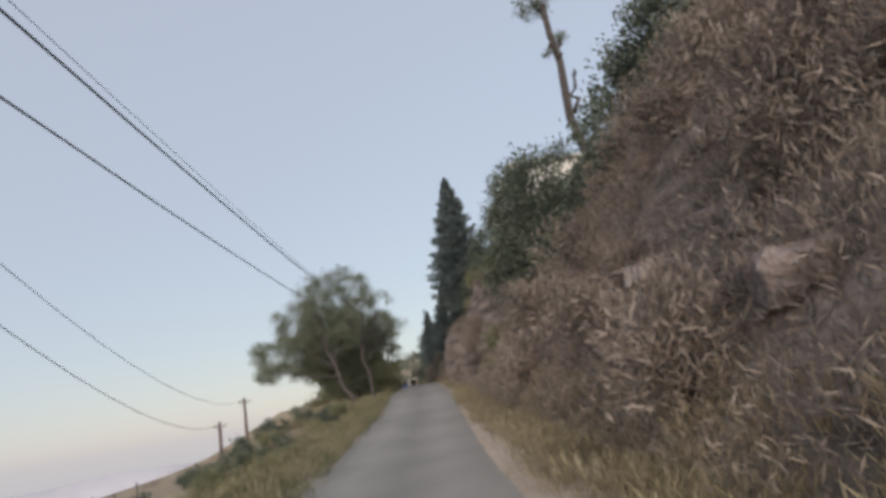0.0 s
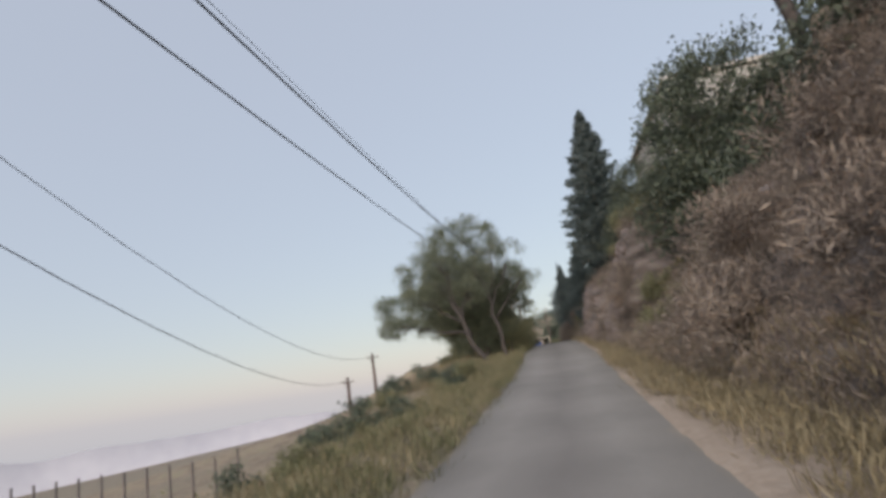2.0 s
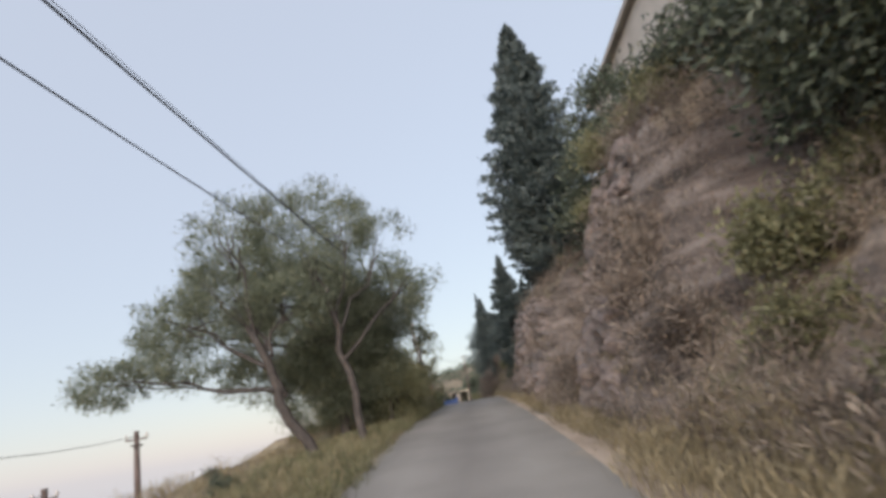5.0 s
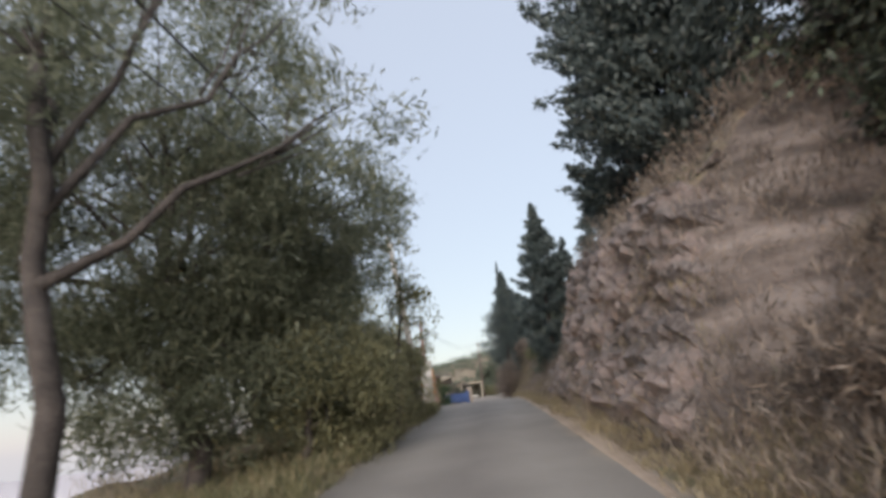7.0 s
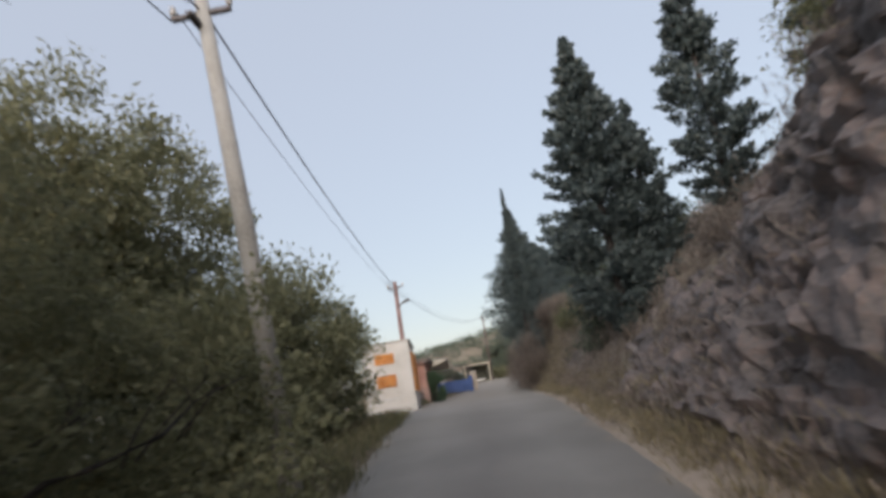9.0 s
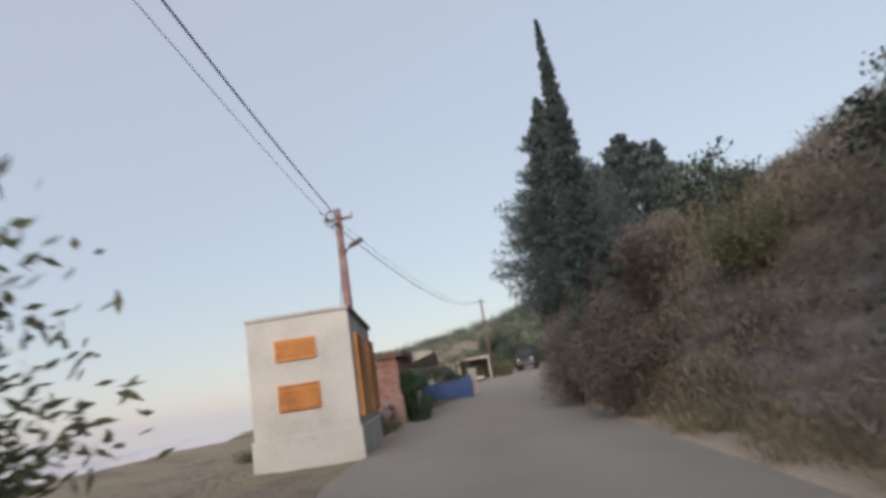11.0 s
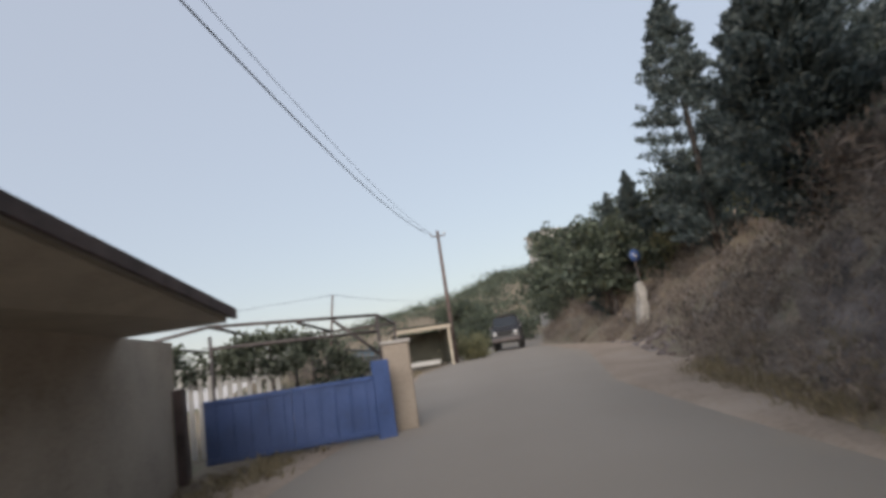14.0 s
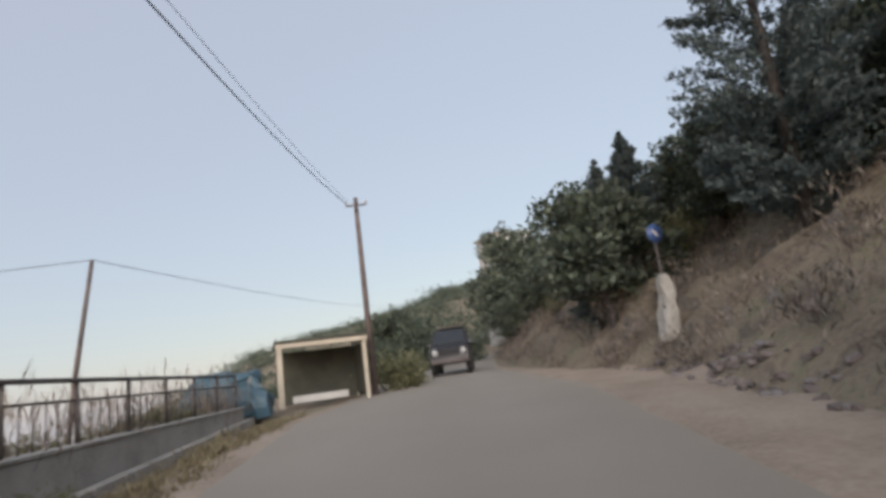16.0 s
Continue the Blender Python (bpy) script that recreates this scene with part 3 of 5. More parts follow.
# ---------------------------------------------------------------- trees beside the road
broad_tree("pine_tree", "large round-crowned green pine beside the road", (-5.4, 48.7, gz(-5.4, 48.7)), (-1.2, 0.5, 5.2), 0.24,
           [(-1.2, 0.3, 8.6, 3.2, 3.0, 2.9), (-5.4, -0.6, 4.8, 2.9, 2.6, 1.6), (1.4, 1.7, 5.6, 2.2, 2.4, 2.1), (-1.1, 0.2, 5.6, 3.4, 2.8, 2.0), (-3.8, 0.1, 7.0, 2.6, 2.6, 2.0), (2.6, 3.4, 6.4, 1.2, 1.2, 0.9), (0.4, 1.4, 9.8, 1.4, 1.4, 1.5), (0.4, 1.5, 3.2, 1.9, 2.1, 1.5), (-1.0, 0.6, 3.3, 2.2, 2.0, 1.4), (0.9, 0.2, 1.5, 1.1, 1.2, 1.0), (-0.7, 0.3, 1.6, 1.3, 1.3, 0.9), (-3.4, 0.2, 3.0, 1.9, 1.9, 1.1), (0.3, 0.5, 4.6, 2.1, 2.0, 2.0), (0.8, 0.7, 2.4, 1.6, 1.6, 1.5), (-1.5, 0.2, 2.2, 1.6, 1.6, 1.4)],
           M_PINE, 4300, 40, 0.27, 0.12, 0.017)
broad_tree("pine_tree", "leaning pine with a forked trunk beside the road", (-4.65, 41.4, gz(-4.65, 41.4)), (-1.9, 0.2, 4.2), 0.19,
           [(-2.3, 0, 7.0, 1.3, 1.3, 1.5), (-4.0, 0.3, 4.6, 1.8, 1.6, 0.9), (-2.4, 0.5, 5.4, 1.8, 1.5, 1.1), (-5.2, -0.5, 3.0, 1.6, 1.4, 0.6), (-0.8, 0.8, 4.9, 1.3, 1.3, 0.9)],
           M_PINE, 700, 36, 0.22, 0.11, 0.016)
broad_tree("pine_tree", "slender pine with a bare straight trunk at the road edge", (-3.55, 42.5, gz(-3.55, 42.5)), (-0.8, 0.5, 5.2), 0.14,
           [(-1.2, 0.8, 5.8, 1.0, 1.2, 0.7), (-1.6, 1.4, 6.6, 0.9, 0.9, 0.7), (1.8, 3.3, 5.7, 0.95, 1.0, 1.1), (1.0, 3.1, 7.2, 1.1, 1.1, 1.2), (-0.2, 2.2, 7.8, 1.0, 1.0, 0.9)], M_PINE, 330, 26, 0.24, 0.1, 0.018)
broad_tree("pine_tree", "tall pine with a thin crown at the verge", (-6.2, 56.3, gz(-6.2, 56.3)), (0.3, 0.1, 5.0), 0.2,
           [(0.6, 0, 6.8, 2.2, 2.2, 1.5), (2.0, 0.3, 5.4, 1.3, 1.4, 1.1), (-2.2, -0.3, 5.4, 2.0, 2.0, 1.3), (1.0, -1.4, 4.6, 1.6, 1.6, 0.9), (-0.6, 0.6, 8.0, 1.4, 1.4, 1.0)],
           M_PINE, 640, 34, 0.24, 0.12, 0.016)
broad_tree("sapling", "slender pale-leaved tree at the road edge", (-3.0, 55.2, gz(-3.0, 55.2)), (0.5, 0, 4.6), 0.06,
           [(0.6, 0, 5.0, 0.7, 0.7, 1.2), (0.9, 0.2, 3.4, 0.6, 0.6, 0.9), (0.2, -0.3, 4.0, 0.6, 0.6, 0.8), (0.6, 0, 2.0, 0.5, 0.5, 0.7)],
           M_OLIVE, 150, 22, 0.16, 0.07, 0.025)
broad_tree("bushy_tree", "dense dusty-green bushy tree on the verge", (-6.8, 70.5, gz(-6.8, 70.5)), (0, 0, 2.2), 0.2,
           [(-2.2, -2.6, 6.3, 2.4, 2.4, 2.5), (-0.2, -2.0, 4.3, 1.9, 2.4, 2.1), (1.3, -0.6, 2.6, 1.6, 3.0, 2.3), (-0.8, 0.6, 2.2, 2.6, 4.2, 2.2), (1.2, 2.6, 2.0, 1.6, 2.2, 1.9), (-3.8, -3.4, 4.4, 2.4, 2.6, 2.6), (0.6, -3.4, 1.8, 1.6, 2.2, 1.8)],
           M_OLIVE, 2900, 46, 0.28, 0.09, 0.032)
broad_tree("bushy_tree", "wide dusty-green bushy tree below the verge", (-8.6, 64.2, gz(-8.6, 64.2)), (0, 0, 2.0), 0.16,
           [(0, 0, 1.6, 2.2, 3.0, 2.0), (1.2, 1.8, 1.6, 1.8, 2.4, 1.9), (-1.6, 0.6, 4.8, 2.6, 2.8, 2.7), (0.6, 0.4, 3.4, 1.8, 2.2, 2.0), (0.6, 0.2, 6.4, 2.0, 2.0, 2.2), (1.4, -2.6, 1.2, 1.4, 1.8, 1.4)], M_OLIVE, 2300, 46, 0.28, 0.09, 0.032)
broad_tree("bushy_tree", "low dark green bush under the pines", (-3.7, 49.5, gz(-3.7, 49.5)), (0, 0, 1.2), 0.1,
           [(0.4, 1.0, 1.5, 1.2, 2.2, 1.5), (-0.6, 2.6, 2.0, 1.3, 2.0, 1.6)], M_OLIVE, 850, 44, 0.24, 0.055, 0.021)
broad_tree("bushy_tree", "low dark green bush on the verge", (-4.7, 58.8, gz(-4.7, 58.8)), (0, 0, 1.2), 0.1,
           [(-0.4, 0, 2.4, 1.3, 2.2, 2.2), (-2.2, 0.8, 2.6, 1.8, 2.2, 2.2), (-0.3, -2.6, 1.5, 1.1, 1.8, 1.4), (-0.2, 2.0, 1.6, 1.1, 1.6, 1.5), (2.0, 1.4, 1.5, 0.7, 1.2, 1.5)], M_OLIVE, 1300, 44, 0.22, 0.055, 0.021)

cypress("cypress_tree", "tall dark ragged cypress on the bank", (4.7, 49.8, gz(4.7, 49.8)), 21.0 - gz(4.7, 49.8), 3.1, 2500, 0, 0.8, top=0.03, taper=1.4)
cypress("cypress_tree", "dark ragged cypress behind a taller one", (5.4, 56.6, gz(5.4, 56.6)), 8.5, 2.3, 900, 70)
cypress("cypress_tree", "narrow pointed dark cypress", (1.65, 86.0, gz(1.65, 86.0)), 14.9 - gz(1.65, 86.0), 0.95, 1500, 30, 0.25, 0.1, leaf=0.05, top=0.0, taper=1.15, power=0.95, foot=0.3, flare=0.1)
cypress("cypress_tree", "tall dark cypress on the bank", (3.7, 71.6, gz(3.7, 71.6)), 14.8 - gz(3.7, 71.6), 1.95, 1000, 60)
cypress("cypress_tree", "dark cypress behind a taller one", (5.3, 72.4, gz(5.3, 72.4)), 12.6 - gz(5.3, 72.4), 1.2, 420, 100)
cypress("cypress_tree", "dark cypress above the rock face", (7.2, 70.8, gz(7.2, 70.8)), 8.4, 1.55, 620, 150)
cypress("cypress_tree", "dark cypress above the rock face", (9.8, 67.5, gz(9.8, 67.5)), 5.0, 1.8, 420, 200)
cypress("conifer", "large dark spreading conifer over the road", (2.2, 92.2, gz(2.2, 92.2)), 15.4 - gz(2.2, 92.2), 3.6, 2800, 0, 0.8, 0.2, top=0.05, leaf=0.06, taper=1.4, power=1.0, foot=0.45, flare=0.14)
cypress("conifer", "broad dark conifer behind the spreading one", (3.8, 98.6, gz(3.8, 98.6)), 14.2 - gz(3.8, 98.6), 4.0, 2600, 0, 0.7, 0.12, top=0.2, leaf=0.07, taper=2.1, power=0.9, foot=0.3, flare=0.2)
for x, y, top, r in ((2.7, 88.2, 7.9, 1.5), (1.4, 90.2, 6.6, 1.1), (3.7, 85.4, 8.1, 1.3), (1.6, 84.4, 6.3, 0.75), (4.2, 90.5, 8.2, 1.4)):
    half = (top - gz(x, y)) / 2
    broad_tree("dry_bush", "tall brown dried-out bush on the bank", (x, y, gz(x, y)), (0, 0, half), 0.05,
               [(0, 0, half, r, r, half), (-0.4 * r, 0.5 * r, half * 0.8, r * 0.7, r * 0.8, half * 0.8), (0.6 * r, -0.3 * r, half * 0.7, r * 0.8, r * 0.7, half * 0.75)], M_DRY, 900, 44, 0.2, 0.055, 0.0085, group="dry bushes under the conifers")
cypress("conifer", "lower dark conifer beside a broad one", (7.6, 101.0, gz(7.6, 101.0)), 8.5, 3.4, 1200, 40, 0.6, 0.1)
cypress("conifer", "dark ragged conifer on the bank", (7.1, 110.6, gz(7.1, 110.6)), 7.0, 2.1, 900, 110, 0.6, 0.02)
cypress("conifer", "tall dark conifer on the hillside", (12.2, 126.0, gz(12.2, 126.0)), 14.5, 3.0, 1100, 80, 0.6, 0.02)
cypress("conifer", "tall dark conifer on the hillside", (16.5, 121.0, gz(16.5, 121.0)), 13.0, 3.4, 1100, 20, 0.6, 0.02)

broad_tree("bushy_tree", "green rounded bush above the rock face", (8.0, 65.0, gz(8.0, 65.0)), (0, 0, 1.4), 0.1,
           [(0, 0, 1.6, 1.6, 1.8, 1.4), (1.2, 0.5, 1.4, 1.4, 1.5, 1.2)], M_OLIVE, 500, 30, 0.24, 0.08, 0.028)
broad_tree("oak_tree", "dark evergreen oak on the bank", (7.8, 29.0, gz(7.8, 29.0) - 0.5), (0, 0, 4.2), 0.24,
           [(0.2, 0, 5.8, 3.1, 3.2, 3.0), (-1.3, -0.8, 5.2, 2.0, 2.2, 2.5), (-1.0, 2.8, 2.6, 2.4, 2.6, 2.3), (1.8, -1.8, 4.0, 2.6, 2.6, 2.8), (-0.6, -0.6, 2.0, 2.4, 2.6, 1.9), (2.6, 1.5, 4.4, 2.2, 2.2, 2.4)], M_OAK, 2600, 26, 0.32, 0.1, 0.042)
broad_tree("oak_tree", "dark evergreen oak in the gap between two rock faces", (6.3, 44.6, gz(6.3, 44.6)), (0.2, 0.1, 3.4), 0.22,
           [(0.3, 0, 4.6, 2.2, 2.0, 2.2), (-0.6, 0.4, 2.6, 1.7, 1.6, 1.4), (1.6, 0.2, 3.0, 1.9, 1.8, 1.8), (0.6, -0.6, 6.6, 1.7, 1.6, 1.6), (0.2, 0.2, 1.2, 1.6, 1.2, 0.9)], M_OAK, 1700, 30, 0.28, 0.085, 0.034)
broad_tree("oak_tree", "green evergreen oak above the cutting", (9.0, 33.5, gz(9.0, 33.5)), (0, 0, 3.0), 0.2,
           [(0.2, 0, 4.4, 2.2, 2.6, 2.3), (-1.0, 0.9, 2.6, 1.9, 2.4, 2.0)], M_OLIVE, 1000, 32, 0.28, 0.09, 0.035)
broad_tree("oak_tree", "dark evergreen trees at the top of the cutting", (13.0, 20.0, gz(13.0, 20.0)), (0, 0, 3.0), 0.2,
           [(0, 0, 3.6, 3.4, 4.4, 2.8), (1.6, -4.0, 3.4, 3.0, 3.4, 2.6), (-1.0, 4.0, 2.8, 2.4, 3.0, 2.2)], M_OAK, 1500, 30, 0.36, 0.12, 0.05)
DEAD_Z = gz(8.3, 22.0)
broad_tree("bare_tree", "half-dead pine with broken stubs on the bank", (8.3, 22.0, DEAD_Z), (-0.5, 0, 17.6 - DEAD_Z), 0.24,
           [(-0.9, 0.1, 18.0 - DEAD_Z, 1.1, 1.1, 0.5), (0.1, 0.2, 16.0 - DEAD_Z, 0.3, 0.3, 0.2), (-0.9, 0, 15.0 - DEAD_Z, 0.3, 0.3, 0.2), (0.2, 0, 14.2 - DEAD_Z, 0.25, 0.25, 0.15)], M_PINE, 110, 24, 0.18, 0.09, 0.02, M_BARK)

# ---------------------------------------------------------------- wooded hillside at the bend
for x, y, top, r, turn in ((9.3, 136.5, 12.6, 1.5, 15), (11.0, 138.0, 14.6, 1.7, 75), (12.6, 138.0, 16.0, 1.8, 135)):
    cypress("conifer", "dark ragged conifer on the wooded hillside", (x, y, gz(x, y)), top - gz(x, y), r, 700, turn, 0.6, 0.02, group="conifers on the hillside", taper=1.5)
hill_oak = broad_tree("oak_tree", "dark evergreen oak on the hillside at the bend", (0, 0, 0), (0, 0, 1.6), 0.14,
                      [(0, 0, 2.6, 1.6, 1.6, 1.5), (-0.9, 0.6, 1.8, 1.2, 1.3, 1.2), (1.0, -0.4, 1.9, 1.3, 1.2, 1.2), (0.2, -0.9, 3.3, 0.9, 0.9, 0.9)], M_OAK, 330, 15, 0.24, 0.12, 0.06, group="trees on the hillside")
woods = []
for p in slope_points(26, 128, 176, 2.2, 9) .tolist() + slope_points(20, 118, 170, 8, 24).tolist() + slope_points(8, 148, 195, 1.2, 4, -1).tolist():
    woods.append((p[0], p[1], p[2] - 0.3, rng.uniform(0, 360), rng.uniform(0.9, 1.6)))
woods += [(x, y, gz(x, y) - 0.3, 40 * x, k) for x, y, k in ((11.6, 168, 2.0), (13.2, 171, 2.3), (15.0, 172, 2.4), (17.0, 173, 2.2))]
woods = [w for w in woods if math.hypot(w[0] - 8.2, w[1] - 127.5) > 4.6 and math.hypot(w[0] - 9.35, w[1] - 130.0) > 3.2]
scatter(hill_oak, woods)
far = slope_points(700, 185, 420, -30, 60)
far = np.concatenate([far, slope_points(500, 190, 420, 5, 90, -1)])
tufts("far_woods", "dark low woods on the distant hill", M_OAK, far, 70, 2.6, 0.32, 0.2, 1.1, 0.4)

# ---------------------------------------------------------------- shrubs
green = shrub("shrub", "dusty grey-green leafy roadside shrub", M_OLIVE, 1.0)
dark = shrub("shrub", "dark green dense evergreen shrub", M_OAK, 1.2, 520, 12, 0.055, 0.028)
dead = shrub("shrub", "brown dried-out twiggy shrub", M_DRY, 1.0, 420, 13, 0.07, 0.011)


def spots(n, y0, y1, r0, r1, s0, s1, side=1):
    return [(p[0], p[1], p[2] - 0.1, rng.uniform(0, 360), rng.uniform(s0, s1)) for p in slope_points(n, y0, y1, r0, r1, side) if math.hypot(p[0] - 8.2, p[1] - 127.5) > 4]


scatter(green, spots(10, 6, 34, 1.6, 5, 0.5, 1.0, -1) + spots(10, 23, 34, 1.2, 4, 0.7, 1.3) + spots(14, 112, 150, 3, 22, 1.0, 2.2) + spots(8, 76, 110, 1, 7, 0.7, 1.4) + spots(14, 57, 73, 3.0, 8, 1.0, 1.8, -1) + [(-6.3, 114.0 + i * 1.6, float(road_z(114 + i * 1.6)) + 0.2, 40 * i, 0.75) for i in range(9)] + spots(16, 22, 33.5, 1.3, 5.5, 0.8, 1.5) + spots(9, 35, 42, 2.2, 6, 0.7, 1.3) + [(x, y, gz(x, y) - 0.2, 60 * x, k) for x, y, k in ((5.6, 37.2, 1.0), (6.3, 38.6, 1.3), (7.2, 39.4, 1.5), (5.2, 43.6, 0.9), (4.2, 42.6, 0.7))]
        + [(-0.6, 137.4, gz(-0.6, 137.4), 0, 1.8), (-2.6, 139.5, gz(-2.6, 139.5), 50, 2.4), (0.6, 140.2, gz(0.6, 140.2), 70, 1.6), (-5.0, 118.3, gz(-5, 118.3), 0, 0.6)])
slope_bushes = [(x, y, gz(x, y) - 0.15, 50 * x, max(0.5, (top - gz(x, y)) / 1.45)) for x, y, top in (
    (-9.6, 26.6, 0.5), (-10.7, 27.6, 0.15), (-11.4, 29.8, 0.3), (-12.4, 31.0, 0.1), (-9.4, 30.4, 0.9), (-10.6, 33.4, 0.85), (-9.0, 33.6, 1.3), (-9.9, 36.6, 1.3), (-11.6, 37.6, 0.9), (-10.6, 40.6, 1.4))]
scatter(dark, slope_bushes + spots(9, 8, 40, 2.5, 9, 0.4, 0.8, -1) + spots(12, 20, 34, 1.6, 5, 0.35, 0.65, -1) + spots(9, 14, 34, 7, 14, 0.8, 1.8) + spots(14, 14, 28, 5.2, 8.5, 1.0, 1.9) + spots(12, 8, 20, 7.0, 10, 1.2, 2.2) + spots(7, 36, 43, 2.5, 7, 0.7, 1.3) + spots(24, 112, 165, 6, 28, 1.2, 2.8) + spots(9, 72, 96, 1.5, 7, 0.8, 1.7) + spots(14, 150, 200, -3, 20, 1.6, 3.4, -1))
scatter(dead, spots(60, 3, 34, 1.0, 9, 0.6, 1.5) + spots(16, 35, 44, 1.2, 6, 0.6, 1.2) + spots(10, 66, 112, 0.8, 6, 0.7, 1.4) + spots(10, 112, 150, 2, 14, 0.8, 1.8))

bush = broad_tree("bush", "tall dense dark green bush beside the brick house", (-4.85, 95.5, gz(-4.85, 95.5)), (0, 0, 0.9), 0.05,
           [(0, 0, 0.55, 0.68, 0.65, 0.6), (0.02, 0, 1.15, 0.7, 0.66, 0.6), (-0.1, 0.1, 1.65, 0.52, 0.5, 0.48), (0.25, -0.1, 1.4, 0.4, 0.4, 0.4)], M_BUSH, 900, 30, 0.11, 0.045, 0.022)
tagged(bush, category="bush")

# ---------------------------------------------------------------- utility poles and wires
def pole(label, x, y, top, r, mat, arms=True, lean=0.0):
    base = gz(x, y)
    ob = thing("utility_pole", label, "utility pole", (x, y, base), 0, "poles along the road")
    h = top - base
    part("shaft", tube([(0, 0, -0.8), (lean * 0.5, 0, h * 0.5), (lean, 0, h)], [r * 1.25, r * 1.1, r * 0.85], 12), mat, ob)
    if arms:
        part("crossarm", box((0.95, 0.08, 0.08), (lean, 0, h - 0.35), 0.01), M_STEEL, ob)
        part("crossarm", box((0.1, 0.8, 0.08), (lean, 0, h - 0.6), 0.01), M_STEEL, ob)
        for dx in (-0.45, 0.0, 0.45):
            part("insulator", tube([(lean + dx, 0, h - 0.3), (lean + dx, 0, h - 0.22), (lean + dx, 0, h - 0.12)], [0.035, 0.06, 0.03], 8), M_GLASSY, ob)
    return ob, Vector((x + lean, y, top))


_, TOP1 = pole("pale concrete utility pole on the verge", -2.88, 61.9, 10.8, 0.12, M_CONCRETE, lean=-0.85)
lamp_pole, TOP2 = pole("brown wooden utility pole with a street lamp behind the white shed", -5.6, 88.9, 11.06, 0.135, M_POLERED)
part("lamp_arm", tube([(0, 0, 5.9), (0.2, -0.1, 6.15), (0.38, -0.2, 6.25)], 0.03, 6), M_STEEL, lamp_pole)
part("lamp_head", box((0.5, 0.18, 0.13), (0.55, -0.25, 6.3), 0.03, (0, -18, -15)), M_STEEL, lamp_pole)
for k in range(4):
    loop = [(0.22 * math.cos(a) - 0.1 * k, -0.15 + 0.1 * k, 5.9 + 0.25 * k - 0.05 * k * k + 0.3 * math.sin(a)) for a in (0.2, 1.0, 1.8, 2.6, 3.4, 4.2, 5.0, 5.8)]
    part("jumper_cable", tube([Vector(p) + Vector((0, 0, 1.15)) for p in loop], 0.011, 5), M_WIRE, lamp_pole)
_, TOP3 = pole("dark wooden utility pole at the bend", -1.36, 136.25, 13.26, 0.115, M_POLEWOOD)
_, TOP4 = pole("thin dark wooden pole behind the railing", -6.95, 122.5, 8.2, 0.045, M_POLEWOOD, False, lean=0.65)
pole("dark wooden pole down the slope", -15.0, 50.0, 4.3, 0.12, M_POLEWOOD, True)
pole("dark wooden pole down the slope", -15.5, 45.2, 2.6, 0.12, M_POLEWOOD, True)


def wire(a, b, sag, r, label="black overhead cable strung between poles"):
    a, b = Vector(a), Vector(b)
    pts = []
    for i in range(25):
        k = i / 24
        p = a.lerp(b, k)
        p.z -= sag * 4 * k * (1 - k)
        pts.append(p)
    single("overhead_wire", tube(pts, r, 5), M_WIRE, label, "cable", group="overhead wires")


wire((-4.36, -30, 6.71), TOP1 + Vector((0, 0, -0.3)), 1.69, 0.02, "thick black overhead cable to the concrete pole")
wire((-4.6, -30, 7.5), TOP1 + Vector((-0.2, 0, -0.1)), 1.75, 0.007)
wire((-3.06, -30, 4.99), TOP1 + Vector((-0.45, 0, -0.4)), 2.3, 0.013)
wire((-3.3, -30, 24.7), (-15.0, 50, 4.1), 7.04, 0.012)
wire((-0.1, -30, 20.2), (-15.5, 45.2, 2.4), 5.6, 0.013)
wire(TOP1 + Vector((0, 0, -0.2)), TOP2 + Vector((0, 0, -0.3)), 0.4, 0.018, "thick black overhead cable to the wooden pole")
wire(TOP1 + Vector((-0.45, 0, -0.12)), TOP2 + Vector((-0.45, 0, -0.12)), 0.35, 0.008)
wire(TOP2 + Vector((-0.6, 0, 0)), TOP3 + Vector((-0.45, 0, -0.2)), 1.4, 0.018, "thick black overhead cable to the pole at the bend")
wire(TOP2 + Vector((-0.45, 0, 0.1)), TOP3 + Vector((-0.35, 0, -0.12)), 1.25, 0.008)
wire(TOP4, (-24, 122, 8.3), 0.15, 0.008)
wire(TOP4, (2.0, 175, 12.5), 0.6, 0.008)
wire(TOP2 + Vector((0, 0, -1.0)), (-5.2, 86.2, 7.2), 0.1, 0.012, "short drop cable to the shed roof")


# ---------------------------------------------------------------- white shed with orange shutters
def shutter(parent, name, w, h, at, turn, slats, label):
    fr = part(name, box((w, 0.05, h), (0, 0, 0), 0.008), M_ORANGE, parent, label, pose(*at, 0, 0, turn))
    for i in range(slats):
        part("slat", box((w - 0.1, 0.03, h / slats * 0.62), (0, -0.035, -h / 2 + (i + 0.5) * h / slats), 0.006, (18, 0, 0)), M_ORANGE, fr)
    return fr


SHED_Z = float(road_z(86))
shed = thing("shed", "small white plastered flat-roofed shed with orange wooden shutters", "shed", (-4.63, 84.5, SHED_Z), 5.6)
wall_bm = bmesh.new()
box((2.5, 4.3, 3.8), (-1.25, 2.15, 1.5), 0.02, bm=wall_bm)
for vert in wall_bm.verts:
    if vert.co.z > 2:
        vert.co.z += 0.13 * (1 - vert.co.y / 4.3)
part("wall", wall_bm, M_WHITE, shed)
part("roof", box((2.56, 4.36, 0.1), (-1.25, 2.15, 3.51), 0.02, (-1.75, 0, 0)), M_CONCRETE, shed, "grey slab roof with a dark edge")
part("roof_edge", box((0.04, 4.4, 0.13), (0.05, 2.15, 3.5), 0.01, (-1.75, 0, 0)), M_ROOF, shed)
shutter(shed, "window_shutter", 1.0, 0.52, (-1.35, -0.02, 2.75), 0, 7, "closed orange slatted shutter")
